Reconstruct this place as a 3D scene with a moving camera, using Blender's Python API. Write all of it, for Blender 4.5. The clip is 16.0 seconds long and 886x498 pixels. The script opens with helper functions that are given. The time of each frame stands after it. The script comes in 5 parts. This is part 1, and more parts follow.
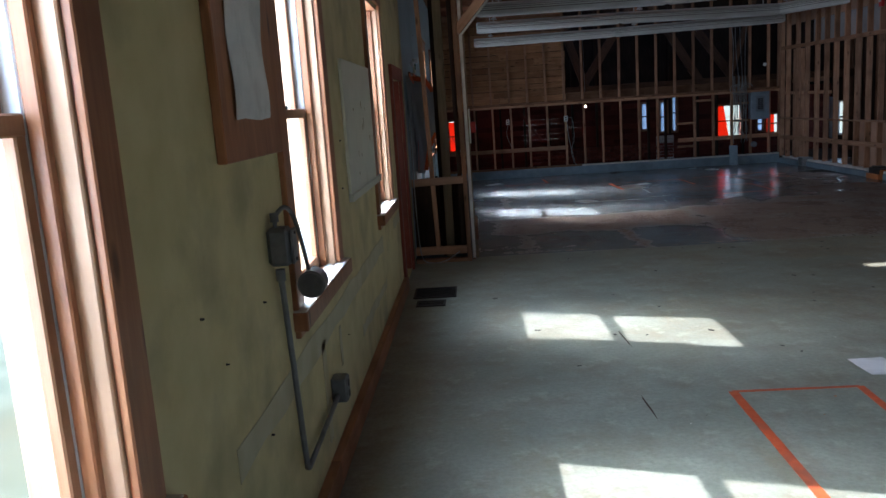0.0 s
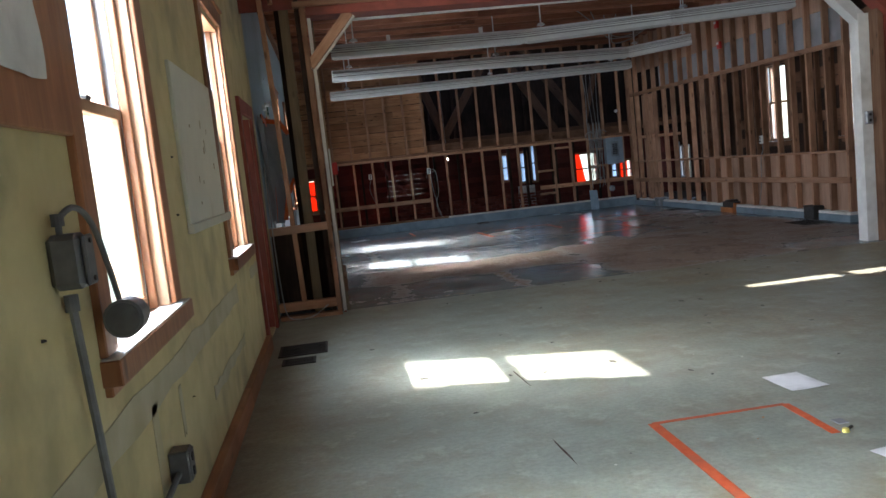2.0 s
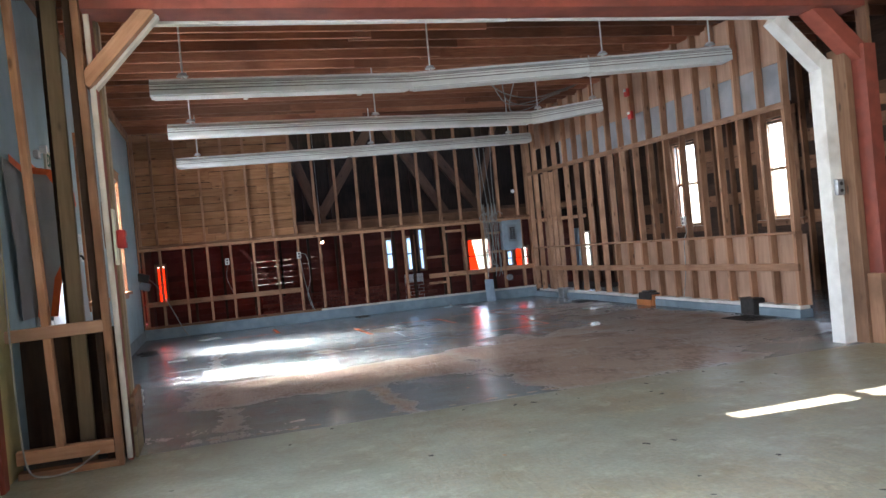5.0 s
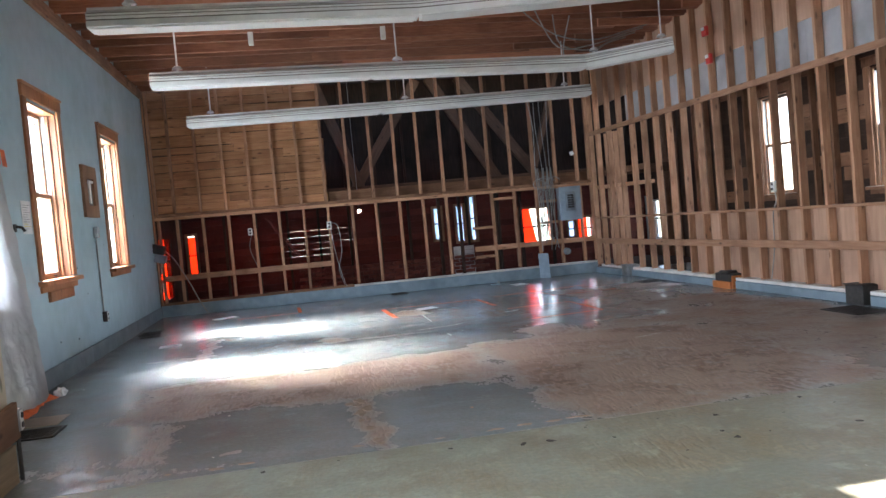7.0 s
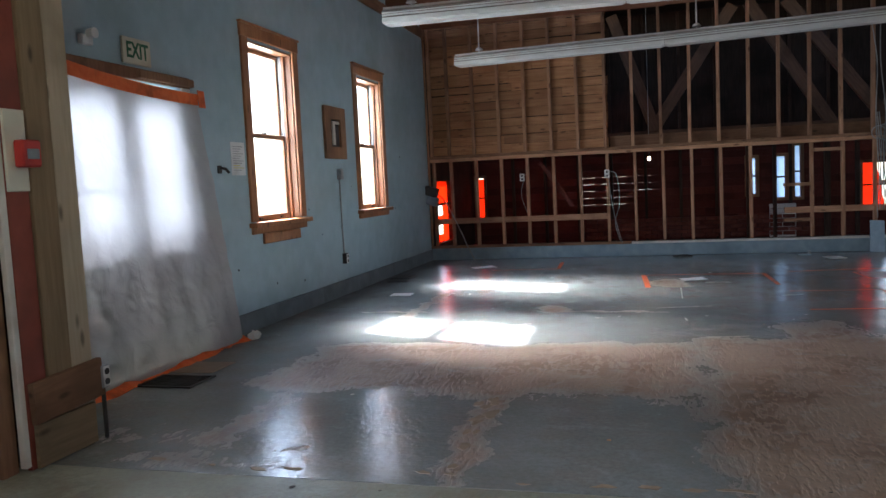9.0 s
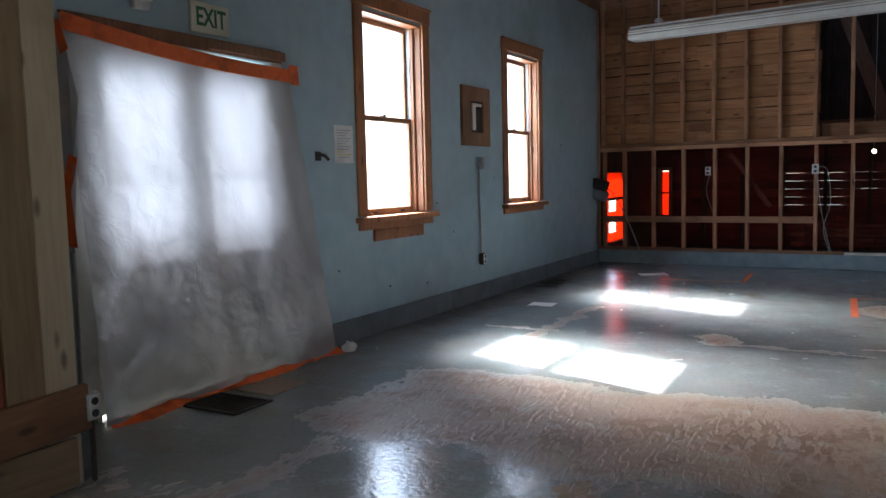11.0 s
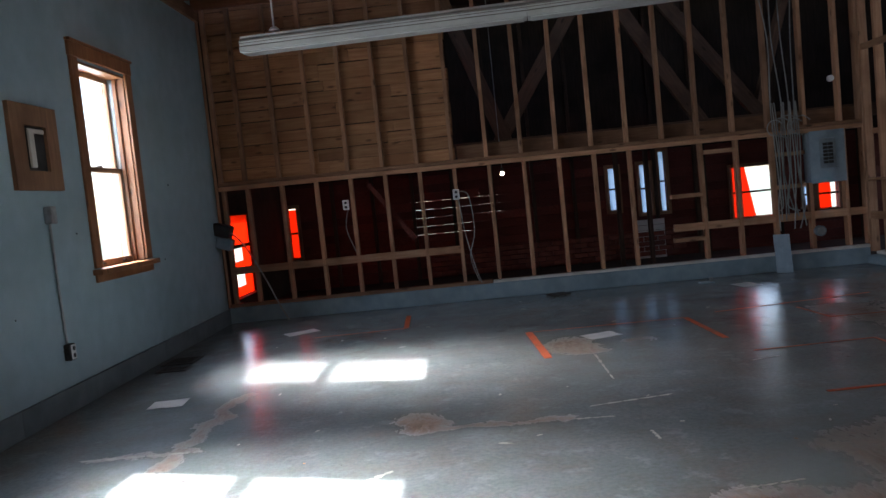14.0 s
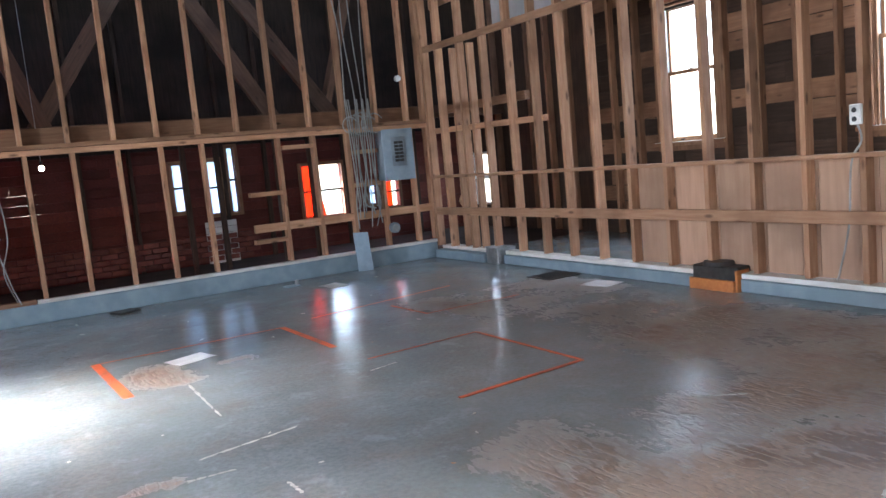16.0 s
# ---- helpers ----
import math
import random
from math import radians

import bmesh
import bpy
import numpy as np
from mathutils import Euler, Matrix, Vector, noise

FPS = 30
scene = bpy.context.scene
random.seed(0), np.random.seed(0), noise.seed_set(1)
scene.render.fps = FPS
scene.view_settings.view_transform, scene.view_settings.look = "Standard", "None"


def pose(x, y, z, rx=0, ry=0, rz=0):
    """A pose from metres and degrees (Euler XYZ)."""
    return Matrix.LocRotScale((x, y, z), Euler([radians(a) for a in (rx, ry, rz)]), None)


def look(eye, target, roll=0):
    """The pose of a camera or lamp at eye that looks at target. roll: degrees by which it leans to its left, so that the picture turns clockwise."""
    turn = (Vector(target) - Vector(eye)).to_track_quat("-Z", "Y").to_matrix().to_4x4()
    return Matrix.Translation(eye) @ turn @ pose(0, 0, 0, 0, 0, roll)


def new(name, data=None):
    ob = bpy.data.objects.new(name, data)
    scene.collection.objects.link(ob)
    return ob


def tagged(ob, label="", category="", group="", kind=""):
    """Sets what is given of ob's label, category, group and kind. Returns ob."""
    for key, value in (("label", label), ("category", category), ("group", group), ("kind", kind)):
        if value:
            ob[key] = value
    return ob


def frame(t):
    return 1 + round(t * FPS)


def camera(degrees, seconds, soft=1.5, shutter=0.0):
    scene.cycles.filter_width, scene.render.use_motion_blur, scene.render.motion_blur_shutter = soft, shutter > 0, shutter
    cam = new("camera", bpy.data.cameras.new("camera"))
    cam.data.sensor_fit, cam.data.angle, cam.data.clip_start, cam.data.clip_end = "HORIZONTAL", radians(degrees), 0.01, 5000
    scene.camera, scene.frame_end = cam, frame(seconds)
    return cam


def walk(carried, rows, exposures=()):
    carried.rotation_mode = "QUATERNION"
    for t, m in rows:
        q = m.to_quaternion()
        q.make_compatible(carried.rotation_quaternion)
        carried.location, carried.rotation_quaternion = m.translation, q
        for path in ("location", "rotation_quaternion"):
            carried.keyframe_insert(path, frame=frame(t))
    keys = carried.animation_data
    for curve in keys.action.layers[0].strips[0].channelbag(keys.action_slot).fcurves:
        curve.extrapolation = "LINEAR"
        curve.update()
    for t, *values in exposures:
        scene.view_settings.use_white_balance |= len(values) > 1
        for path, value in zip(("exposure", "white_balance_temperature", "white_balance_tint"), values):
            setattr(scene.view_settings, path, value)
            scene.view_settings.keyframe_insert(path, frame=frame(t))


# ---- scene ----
cam = camera(59.1, 16.0)
PATH = [
    (0, (0.715, -0.839, 1.635), (0.621, 1.128, 1.281), -3.8),
    (0.5, (0.643, -0.672, 1.625), (0.748, 1.291, 1.255), -4.9),
    (1, (0.612, -0.523, 1.576), (0.814, 1.441, 1.251), -5.1),
    (1.5, (0.679, -0.393, 1.464), (0.851, 1.582, 1.205), -6.0),
    (2, (0.675, -0.192, 1.344), (0.934, 1.779, 1.13), -6.1),
    (2.5, (0.71, 0.065, 1.252), (1.007, 2.038, 1.115), -6.7),
    (3, (0.831, 0.419, 1.18), (1.07, 2.404, 1.11), -6.2),
    (3.5, (0.93, 0.897, 1.214), (1.348, 2.853, 1.186), -5.7),
    (4, (1.052, 1.329, 1.204), (1.58, 3.258, 1.199), -5.7),
    (4.2, (1.089, 1.493, 1.185), (1.634, 3.417, 1.183), -5.9),
    (6.3, (1.834, 3.122, 1.187), (2.389, 5.043, 1.144), -4.3),
    (6.5, (1.944, 3.254, 1.192), (2.412, 5.198, 1.151), -4.7),
    (7, (2.215, 3.601, 1.161), (2.579, 5.566, 1.086), -5.1),
    (7.5, (2.505, 3.909, 1.185), (2.689, 5.899, 1.097), -5.5),
    (8, (2.838, 4.176, 1.177), (2.785, 6.172, 1.072), -5.5),
    (8.5, (3.114, 4.46, 1.195), (2.908, 6.443, 1.044), -4.1),
    (9, (3.376, 4.719, 1.194), (2.86, 6.644, 1.029), -2.7),
    (9.5, (3.535, 5.053, 1.18), (2.821, 6.914, 1.004), -1.4),
    (10, (3.629, 5.364, 1.173), (2.73, 7.141, 0.98), -0.9),
    (10.2, (3.646, 5.493, 1.181), (2.655, 7.221, 1.001), -1.2),
    (12.3, (3.131, 6.705, 1.242), (2.236, 8.485, 1.071), -2.8),
    (12.5, (3.074, 6.814, 1.241), (2.266, 8.636, 1.071), -3.6),
    (13, (2.976, 7.128, 1.231), (2.343, 9.02, 1.082), -5.1),
    (13.5, (2.917, 7.396, 1.221), (2.499, 9.348, 1.098), -5.6),
    (14, (2.832, 7.668, 1.216), (2.769, 9.663, 1.085), -5.7),
    (14.5, (2.849, 7.928, 1.204), (2.97, 9.92, 1.074), -6.1),
    (15, (2.844, 8.143, 1.189), (3.171, 10.11, 1.031), -5.4),
    (15.5, (2.765, 8.372, 1.199), (3.536, 10.206, 0.99), -5.0),
    (16, (2.769, 8.563, 1.183), (3.765, 10.281, 0.948), -5.4),
]
EXPOSURES = [(t, stops, 5750 if t == 0 else 6250 if t < 3.5 else 6350, 17) for t, stops in [(0.0, 1.55), (0.5, 2.1), (1.5, 2.4), (3.0, 2.45), (3.5, 2.65), (4.0, 3.2), (6.5, 3.72), (7.0, 3.72), (8.0, 3.25), (10.0, 2.52), (12.5, 2.1), (13.0, 1.95), (13.5, 2.0), (14.5, 2.25), (15.0, 2.6), (15.5, 3.25), (16.0, 4.0)]]
walk(cam, [(t, look(eye, target, roll)) for t, eye, target, roll in PATH], EXPOSURES)

# ---- daylight ----
SUN_WAY = Vector((1.0, -0.31, -0.945)).normalized()
world = bpy.data.worlds.new("world")
scene.world = world
world.use_nodes = True
wn = world.node_tree.nodes
sky = wn.new("ShaderNodeTexSky")
sky.sky_type = "NISHITA"
sky.sun_disc = False
sky.sun_elevation = radians(42)
sky.sun_rotation = radians(287)
wn["Background"].inputs[1].default_value = 0.12
world.node_tree.links.new(sky.outputs[0], wn["Background"].inputs[0])
sun = new("sun", bpy.data.lights.new("sun", "SUN"))
sun.data.energy, sun.data.angle, sun.data.color = 5.0, radians(0.5), (1.0, 0.96, 0.91)
sun.matrix_world = look((-20, 6, 20), Vector((-20, 6, 20)) + SUN_WAY)


def opening_lamp(x, y, z, width, height, target, power, colour=(0.76, 0.88, 1.0), spread=180):
    """Area lamp at one opening, for its sky light and for added glow."""
    lamp = new("window_daylight", bpy.data.lights.new("window_daylight", "AREA"))
    lamp.data.shape, lamp.data.size, lamp.data.size_y = "RECTANGLE", width, height
    lamp.data.energy, lamp.data.color, lamp.data.spread = power, colour, radians(spread)
    lamp.matrix_world = look((x, y, z), target)


# ---- materials ----
def surface(name, c1, c2, fine=18.0, coarse=1.6, stretch=(1, 1, 1), rough=0.7, bump=0.15, metal=0.0, stain=None, stain_at=0.55, vary=0.12, spec=0.4, detail=6.0, knots=False):
    m = bpy.data.materials.new(name)
    m.use_nodes = True
    n, l = m.node_tree.nodes, m.node_tree.links
    b = n["Principled BSDF"]
    co = n.new("ShaderNodeTexCoord")
    info = n.new("ShaderNodeObjectInfo")
    shift = n.new("ShaderNodeVectorMath")
    shift.operation = "MULTIPLY_ADD"
    shift.inputs[1].default_value = (1, 1, 1)
    comb = n.new("ShaderNodeCombineXYZ")
    mul = n.new("ShaderNodeMath")
    mul.operation, mul.inputs[1].default_value = "MULTIPLY", 37.0
    l.new(info.outputs["Random"], mul.inputs[0])
    for i in range(3):
        l.new(mul.outputs[0], comb.inputs[i])
    l.new(co.outputs["Object"], shift.inputs[0])
    l.new(comb.outputs[0], shift.inputs[2])
    mp = n.new("ShaderNodeMapping")
    mp.inputs["Scale"].default_value = stretch
    l.new(shift.outputs[0], mp.inputs[0])
    f = n.new("ShaderNodeTexNoise")
    f.inputs["Scale"].default_value, f.inputs["Detail"].default_value = fine, detail
    l.new(mp.outputs[0], f.inputs["Vector"])
    ramp = n.new("ShaderNodeValToRGB")
    ramp.color_ramp.elements[0].position, ramp.color_ramp.elements[1].position = 0.3, 0.7
    ramp.color_ramp.elements[0].color, ramp.color_ramp.elements[1].color = (*c1, 1), (*c2, 1)
    l.new(f.outputs[0], ramp.inputs[0])
    g = n.new("ShaderNodeTexNoise")
    g.inputs["Scale"].default_value, g.inputs["Detail"].default_value = coarse, 5.0
    l.new(shift.outputs[0], g.inputs["Vector"])
    gr = n.new("ShaderNodeValToRGB")
    gr.color_ramp.elements[0].position, gr.color_ramp.elements[1].position = stain_at - 0.06, stain_at + 0.12
    l.new(g.outputs[0], gr.inputs[0])
    mix = n.new("ShaderNodeMix")
    mix.data_type, mix.blend_type = "RGBA", "MIX"
    s = stain or tuple(v * 0.72 for v in c1)
    mix.inputs["B"].default_value = (*s, 1)
    l.new(ramp.outputs[0], mix.inputs["A"])
    half = n.new("ShaderNodeMath")
    half.operation, half.inputs[1].default_value = "MULTIPLY", 0.75
    l.new(gr.outputs[0], half.inputs[0])
    l.new(half.outputs[0], mix.inputs["Factor"])
    if knots:
        km, kv, kr, kx = n.new("ShaderNodeMapping"), n.new("ShaderNodeTexVoronoi"), n.new("ShaderNodeMapRange"), n.new("ShaderNodeMix")
        km.inputs["Scale"].default_value = (9, 9, 3.2)
        kv.inputs["Scale"].default_value = 1.0
        kr.inputs[1].default_value, kr.inputs[2].default_value, kr.inputs[3].default_value, kr.inputs[4].default_value = 0.07, 0.17, 0.8, 0.0
        kx.data_type = "RGBA"
        kx.inputs["B"].default_value = (*[v * 0.3 for v in c1], 1)
        l.new(shift.outputs[0], km.inputs[0]), l.new(km.outputs[0], kv.inputs["Vector"]), l.new(kv.outputs["Distance"], kr.inputs[0])
        l.new(kr.outputs[0], kx.inputs["Factor"]), l.new(mix.outputs["Result"], kx.inputs["A"])
        mix = kx
    hsv = n.new("ShaderNodeHueSaturation")
    mr = n.new("ShaderNodeMapRange")
    mr.inputs[3].default_value, mr.inputs[4].default_value = 1 - vary, 1 + vary
    l.new(info.outputs["Random"], mr.inputs[0])
    l.new(mr.outputs[0], hsv.inputs["Value"])
    l.new(mix.outputs["Result"], hsv.inputs["Color"])
    l.new(hsv.outputs[0], b.inputs["Base Color"])
    rr = n.new("ShaderNodeMapRange")
    rr.inputs[3].default_value, rr.inputs[4].default_value = max(rough - 0.12, 0.03), min(rough + 0.12, 1)
    l.new(g.outputs[0], rr.inputs[0])
    l.new(rr.outputs[0], b.inputs["Roughness"])
    b.inputs["Metallic"].default_value = metal
    b.inputs["Specular IOR Level"].default_value = spec
    if bump:
        bp = n.new("ShaderNodeBump")
        bp.inputs["Strength"].default_value, bp.inputs["Distance"].default_value = bump, 0.01
        l.new(f.outputs[0], bp.inputs["Height"])
        l.new(bp.outputs[0], b.inputs["Normal"])
    return m


GRAIN = (14, 14, 1.2)
M = {}
M["stud"] = surface("stud_pine", (0.33, 0.165, 0.09), (0.46, 0.255, 0.15), 3.0, 2.5, GRAIN, 0.75, 0.1, vary=0.25, knots=True)
M["old_stud"] = surface("old_lumber", (0.20, 0.10, 0.055), (0.30, 0.16, 0.09), 3.0, 2.5, GRAIN, 0.8, 0.12, vary=0.25, knots=True)
# old lumber darkened; shade of the rear space and stub is in the colour
M["dark_shaded_wood"] = surface("dark_shaded_lumber", (0.035, 0.019, 0.012), (0.065, 0.036, 0.022), 3.0, 2.0, GRAIN, 0.85, 0.12, vary=0.3)
M["plank"] = surface("plank_pine", (0.32, 0.145, 0.065), (0.47, 0.245, 0.12), 3.0, 1.5, (14, 14, 1.0), 0.8, 0.15, vary=0.22, knots=True)
M["joist"] = surface("joist_wood", (0.23, 0.09, 0.05), (0.35, 0.155, 0.085), 6.0, 1.2, (1.0, 12, 12), 0.8, 0.15, vary=0.2)
M["ply"] = surface("plywood", (0.36, 0.21, 0.135), (0.46, 0.285, 0.19), 2.5, 1.5, (9, 9, 0.9), 0.7, 0.08)
M["trim"] = surface("varnished_fir", (0.27, 0.105, 0.045), (0.40, 0.175, 0.075), 3.0, 2.0, GRAIN, 0.42, 0.06, vary=0.15, knots=True)
M["sash"] = surface("sash_wood", (0.30, 0.15, 0.075), (0.40, 0.22, 0.12), 3.0, 2.0, GRAIN, 0.5, 0.05)
M["vinyl"] = surface("grey_vinyl_track", (0.45, 0.50, 0.53), (0.55, 0.60, 0.62), 30, 3, rough=0.45, bump=0.02)
M["green_wall"] = surface("yellow_green_plaster", (0.53, 0.455, 0.22), (0.62, 0.54, 0.29), 7.0, 3.2, rough=0.6, bump=0.06, stain=(0.34, 0.30, 0.165), stain_at=0.565)
M["blue_wall"] = surface("pale_blue_plaster", (0.30, 0.41, 0.46), (0.35, 0.47, 0.52), 7.0, 1.0, rough=0.55, bump=0.06, stain=(0.25, 0.34, 0.36), stain_at=0.57)
M["blue_base"] = surface("blue_grey_paint", (0.20, 0.27, 0.31), (0.26, 0.34, 0.38), 9, 2, rough=0.5, bump=0.05)
M["red_paint"] = surface("dull_red_paint", (0.20, 0.045, 0.028), (0.28, 0.065, 0.04), 9, 2.5, rough=0.6, bump=0.08, stain=(0.16, 0.05, 0.035))
M["red_board"] = surface("red_stained_board", (0.085, 0.018, 0.012), (0.15, 0.032, 0.02), 4, 1.5, (1.5, 14, 14), 0.8, 0.15, vary=0.25)
M["white_paint"] = surface("worn_white_paint", (0.62, 0.60, 0.55), (0.74, 0.72, 0.67), 9, 3, rough=0.55, bump=0.06, stain=(0.45, 0.41, 0.35), stain_at=0.62)
M["enamel"] = surface("white_enamel", (0.62, 0.62, 0.58), (0.70, 0.70, 0.66), 8, 1.5, rough=0.35, bump=0.0, stain=(0.50, 0.49, 0.44), stain_at=0.62)
M["whiteboard"] = surface("off_white_board", (0.60, 0.60, 0.50), (0.66, 0.66, 0.56), 8, 4, rough=0.4, bump=0.02, stain=(0.45, 0.44, 0.34), stain_at=0.66)
M["paper"] = surface("white_paper", (0.70, 0.71, 0.70), (0.78, 0.79, 0.78), 10, 5, rough=0.8, bump=0.02)
M["tape"] = surface("orange_tape", (0.85, 0.14, 0.03), (0.92, 0.20, 0.05), 25, 6, rough=0.6, bump=0.08, stain=(0.42, 0.09, 0.03), stain_at=0.58)
# orange tape again, scuffed, with the shade on the floor in its colour
M["floor_tape"] = surface("scuffed_shaded_floor_tape", (0.50, 0.075, 0.02), (0.62, 0.12, 0.035), 25, 6, rough=0.6, bump=0.08, stain=(0.30, 0.10, 0.06), stain_at=0.52)
M["steel"] = surface("galvanised_steel", (0.30, 0.31, 0.31), (0.42, 0.43, 0.43), 25, 5, rough=0.45, bump=0.03, metal=0.7)
M["cast"] = surface("dull_cast_grey", (0.13, 0.135, 0.14), (0.19, 0.195, 0.20), 25, 5, rough=0.5, bump=0.05, metal=0.3)
M["dark_metal"] = surface("dark_metal", (0.03, 0.028, 0.026), (0.06, 0.055, 0.05), 25, 4, rough=0.55, bump=0.05, metal=0.3)
M["foil"] = surface("foil_board", (0.58, 0.60, 0.62), (0.70, 0.72, 0.74), 5, 2, rough=0.2, bump=0.05, metal=0.5)
M["grey_box"] = surface("grey_enamel", (0.20, 0.25, 0.29), (0.26, 0.31, 0.35), 20, 4, rough=0.45, bump=0.02)
M["white_plastic"] = surface("white_plastic", (0.68, 0.68, 0.66), (0.76, 0.76, 0.74), 15, 5, rough=0.4, bump=0.0)
M["cable"] = surface("cable_sheath", (0.22, 0.215, 0.20), (0.36, 0.35, 0.33), 20, 5, rough=0.5, bump=0.0, vary=0.25)
M["red_plastic"] = surface("red_plastic", (0.55, 0.03, 0.025), (0.62, 0.05, 0.035), 15, 5, rough=0.4, bump=0.0)
M["black"] = surface("black_plastic", (0.02, 0.02, 0.02), (0.04, 0.04, 0.04), 15, 5, rough=0.5, bump=0.0)
M["orange_wood"] = surface("orange_wood", (0.45, 0.14, 0.035), (0.55, 0.2, 0.06), 3, 3, (1.5, 14, 14), 0.5, 0.05)
M["grass"] = surface("dry_ground", (0.14, 0.175, 0.13), (0.20, 0.235, 0.18), 3.0, 0.2, rough=0.95, bump=0.3, stain=(0.16, 0.14, 0.08))
M["brick"] = surface("old_brick", (0.12, 0.035, 0.025), (0.20, 0.06, 0.04), 12, 4, rough=0.85, bump=0.25, vary=0.3)
M["green_ink"] = surface("dark_green_ink", (0.01, 0.10, 0.05), (0.02, 0.13, 0.06), 20, 5, rough=0.6, bump=0.0)
M["ivory"] = surface("ivory_sign", (0.62, 0.60, 0.46), (0.68, 0.66, 0.52), 15, 4, rough=0.5, bump=0.0)
M["patch"] = surface("pale_plaster", (0.47, 0.44, 0.30), (0.54, 0.51, 0.37), 9, 3, rough=0.7, bump=0.04, stain=(0.42, 0.38, 0.22), stain_at=0.52)
M["stain"] = surface("glue_stain", (0.30, 0.26, 0.14), (0.38, 0.33, 0.2), 30, 9, rough=0.6, bump=0.0)
M["print"] = surface("grey_print", (0.35, 0.35, 0.36), (0.42, 0.42, 0.43), 30, 9, rough=0.8, bump=0.0)
M["yellow"] = surface("yellow_marker", (0.70, 0.60, 0.15), (0.75, 0.66, 0.2), 30, 9, rough=0.8, bump=0.0)
M["trim_dark"] = surface("rough_board", (0.22, 0.11, 0.06), (0.32, 0.17, 0.09), 3, 2, GRAIN, 0.7, 0.1)
M["panel_blue"] = surface("blue_grey_enamel", (0.24, 0.32, 0.38), (0.29, 0.37, 0.43), 20, 4, rough=0.4, bump=0.02)
M["base_dark"] = surface("dark_grey_paint", (0.16, 0.195, 0.21), (0.20, 0.24, 0.255), 9, 2, rough=0.5, bump=0.05)
M["glue"] = surface("black_glue", (0.02, 0.018, 0.016), (0.05, 0.045, 0.04), 25, 8, rough=0.6, bump=0.2)
M["scrape"] = surface("pale_scrape", (0.42, 0.42, 0.38), (0.55, 0.54, 0.48), 25, 8, rough=0.7, bump=0.1)
M["bare_chip"] = surface("bare_wood_chip", (0.24, 0.18, 0.12), (0.32, 0.25, 0.175), 25, 8, rough=0.7, bump=0.1)
# the roof space's shade is put into this darkened lumber tone
M["truss"] = surface("shaded_truss_lumber", (0.085, 0.043, 0.024), (0.135, 0.07, 0.04), 3.0, 2.0, GRAIN, 0.8, 0.12, vary=0.2, knots=True)
M["drab"] = surface("drab_board", (0.21, 0.15, 0.085), (0.29, 0.21, 0.125), 3.0, 2.0, GRAIN, 0.75, 0.1, vary=0.1, knots=True)
M["tan"] = surface("tan_board", (0.42, 0.35, 0.25), (0.50, 0.425, 0.315), 3.0, 2.0, GRAIN, 0.75, 0.08, vary=0.1, knots=True)
# pale siding, whitened in place of light falling on it
M["siding"] = surface("pale_lit_siding", (0.62, 0.62, 0.60), (0.72, 0.72, 0.70), 8, 2, (1, 14, 14), 0.7, 0.1)


def glass_material():
    m = bpy.data.materials.new("window_glass")
    m.use_nodes = True
    n, l = m.node_tree.nodes, m.node_tree.links
    n.remove(n["Principled BSDF"])
    tr, gl, mx = n.new("ShaderNodeBsdfTransparent"), n.new("ShaderNodeBsdfGlossy"), n.new("ShaderNodeMixShader")
    tr.inputs[0].default_value = (0.93, 0.96, 0.96, 1)
    gl.inputs["Roughness"].default_value = 0.03
    mx.inputs[0].default_value = 0.04
    l.new(tr.outputs[0], mx.inputs[1]), l.new(gl.outputs[0], mx.inputs[2])
    l.new(mx.outputs[0], n["Material Output"].inputs[0])
    return m


def film_material(name, colour, clear, gloss, rough, crinkle, grain=9.0):
    """Thin plastic sheet: lets light through, scatters most of it."""
    m = bpy.data.materials.new(name)
    m.use_nodes = True
    n, l = m.node_tree.nodes, m.node_tree.links
    n.remove(n["Principled BSDF"])
    co, nz, bp = n.new("ShaderNodeTexCoord"), n.new("ShaderNodeTexNoise"), n.new("ShaderNodeBump")
    nz.inputs["Scale"].default_value, nz.inputs["Detail"].default_value, nz.inputs["Distortion"].default_value = grain, 6, 1.5
    l.new(co.outputs["Object"], nz.inputs["Vector"]), l.new(nz.outputs[0], bp.inputs["Height"])
    bp.inputs["Strength"].default_value, bp.inputs["Distance"].default_value = crinkle, 0.02
    tl, df, tr, gl = n.new("ShaderNodeBsdfTranslucent"), n.new("ShaderNodeBsdfDiffuse"), n.new("ShaderNodeBsdfTransparent"), n.new("ShaderNodeBsdfGlossy")
    gl.inputs["Roughness"].default_value = rough
    for s in (tl, df, tr):
        s.inputs[0].default_value = (*colour, 1)
    df.inputs[0].default_value = (*[min(0.85, v * 1.65) for v in colour], 1)
    for s in (tl, df, gl):
        l.new(bp.outputs[0], s.inputs["Normal"])
    a, b, c = n.new("ShaderNodeMixShader"), n.new("ShaderNodeMixShader"), n.new("ShaderNodeMixShader")
    a.inputs[0].default_value, b.inputs[0].default_value, c.inputs[0].default_value = 0.4, clear, gloss
    l.new(tl.outputs[0], a.inputs[1]), l.new(df.outputs[0], a.inputs[2])
    l.new(a.outputs[0], b.inputs[1]), l.new(tr.outputs[0], b.inputs[2])
    l.new(b.outputs[0], c.inputs[1]), l.new(gl.outputs[0], c.inputs[2])
    l.new(c.outputs[0], n["Material Output"].inputs[0])
    return m


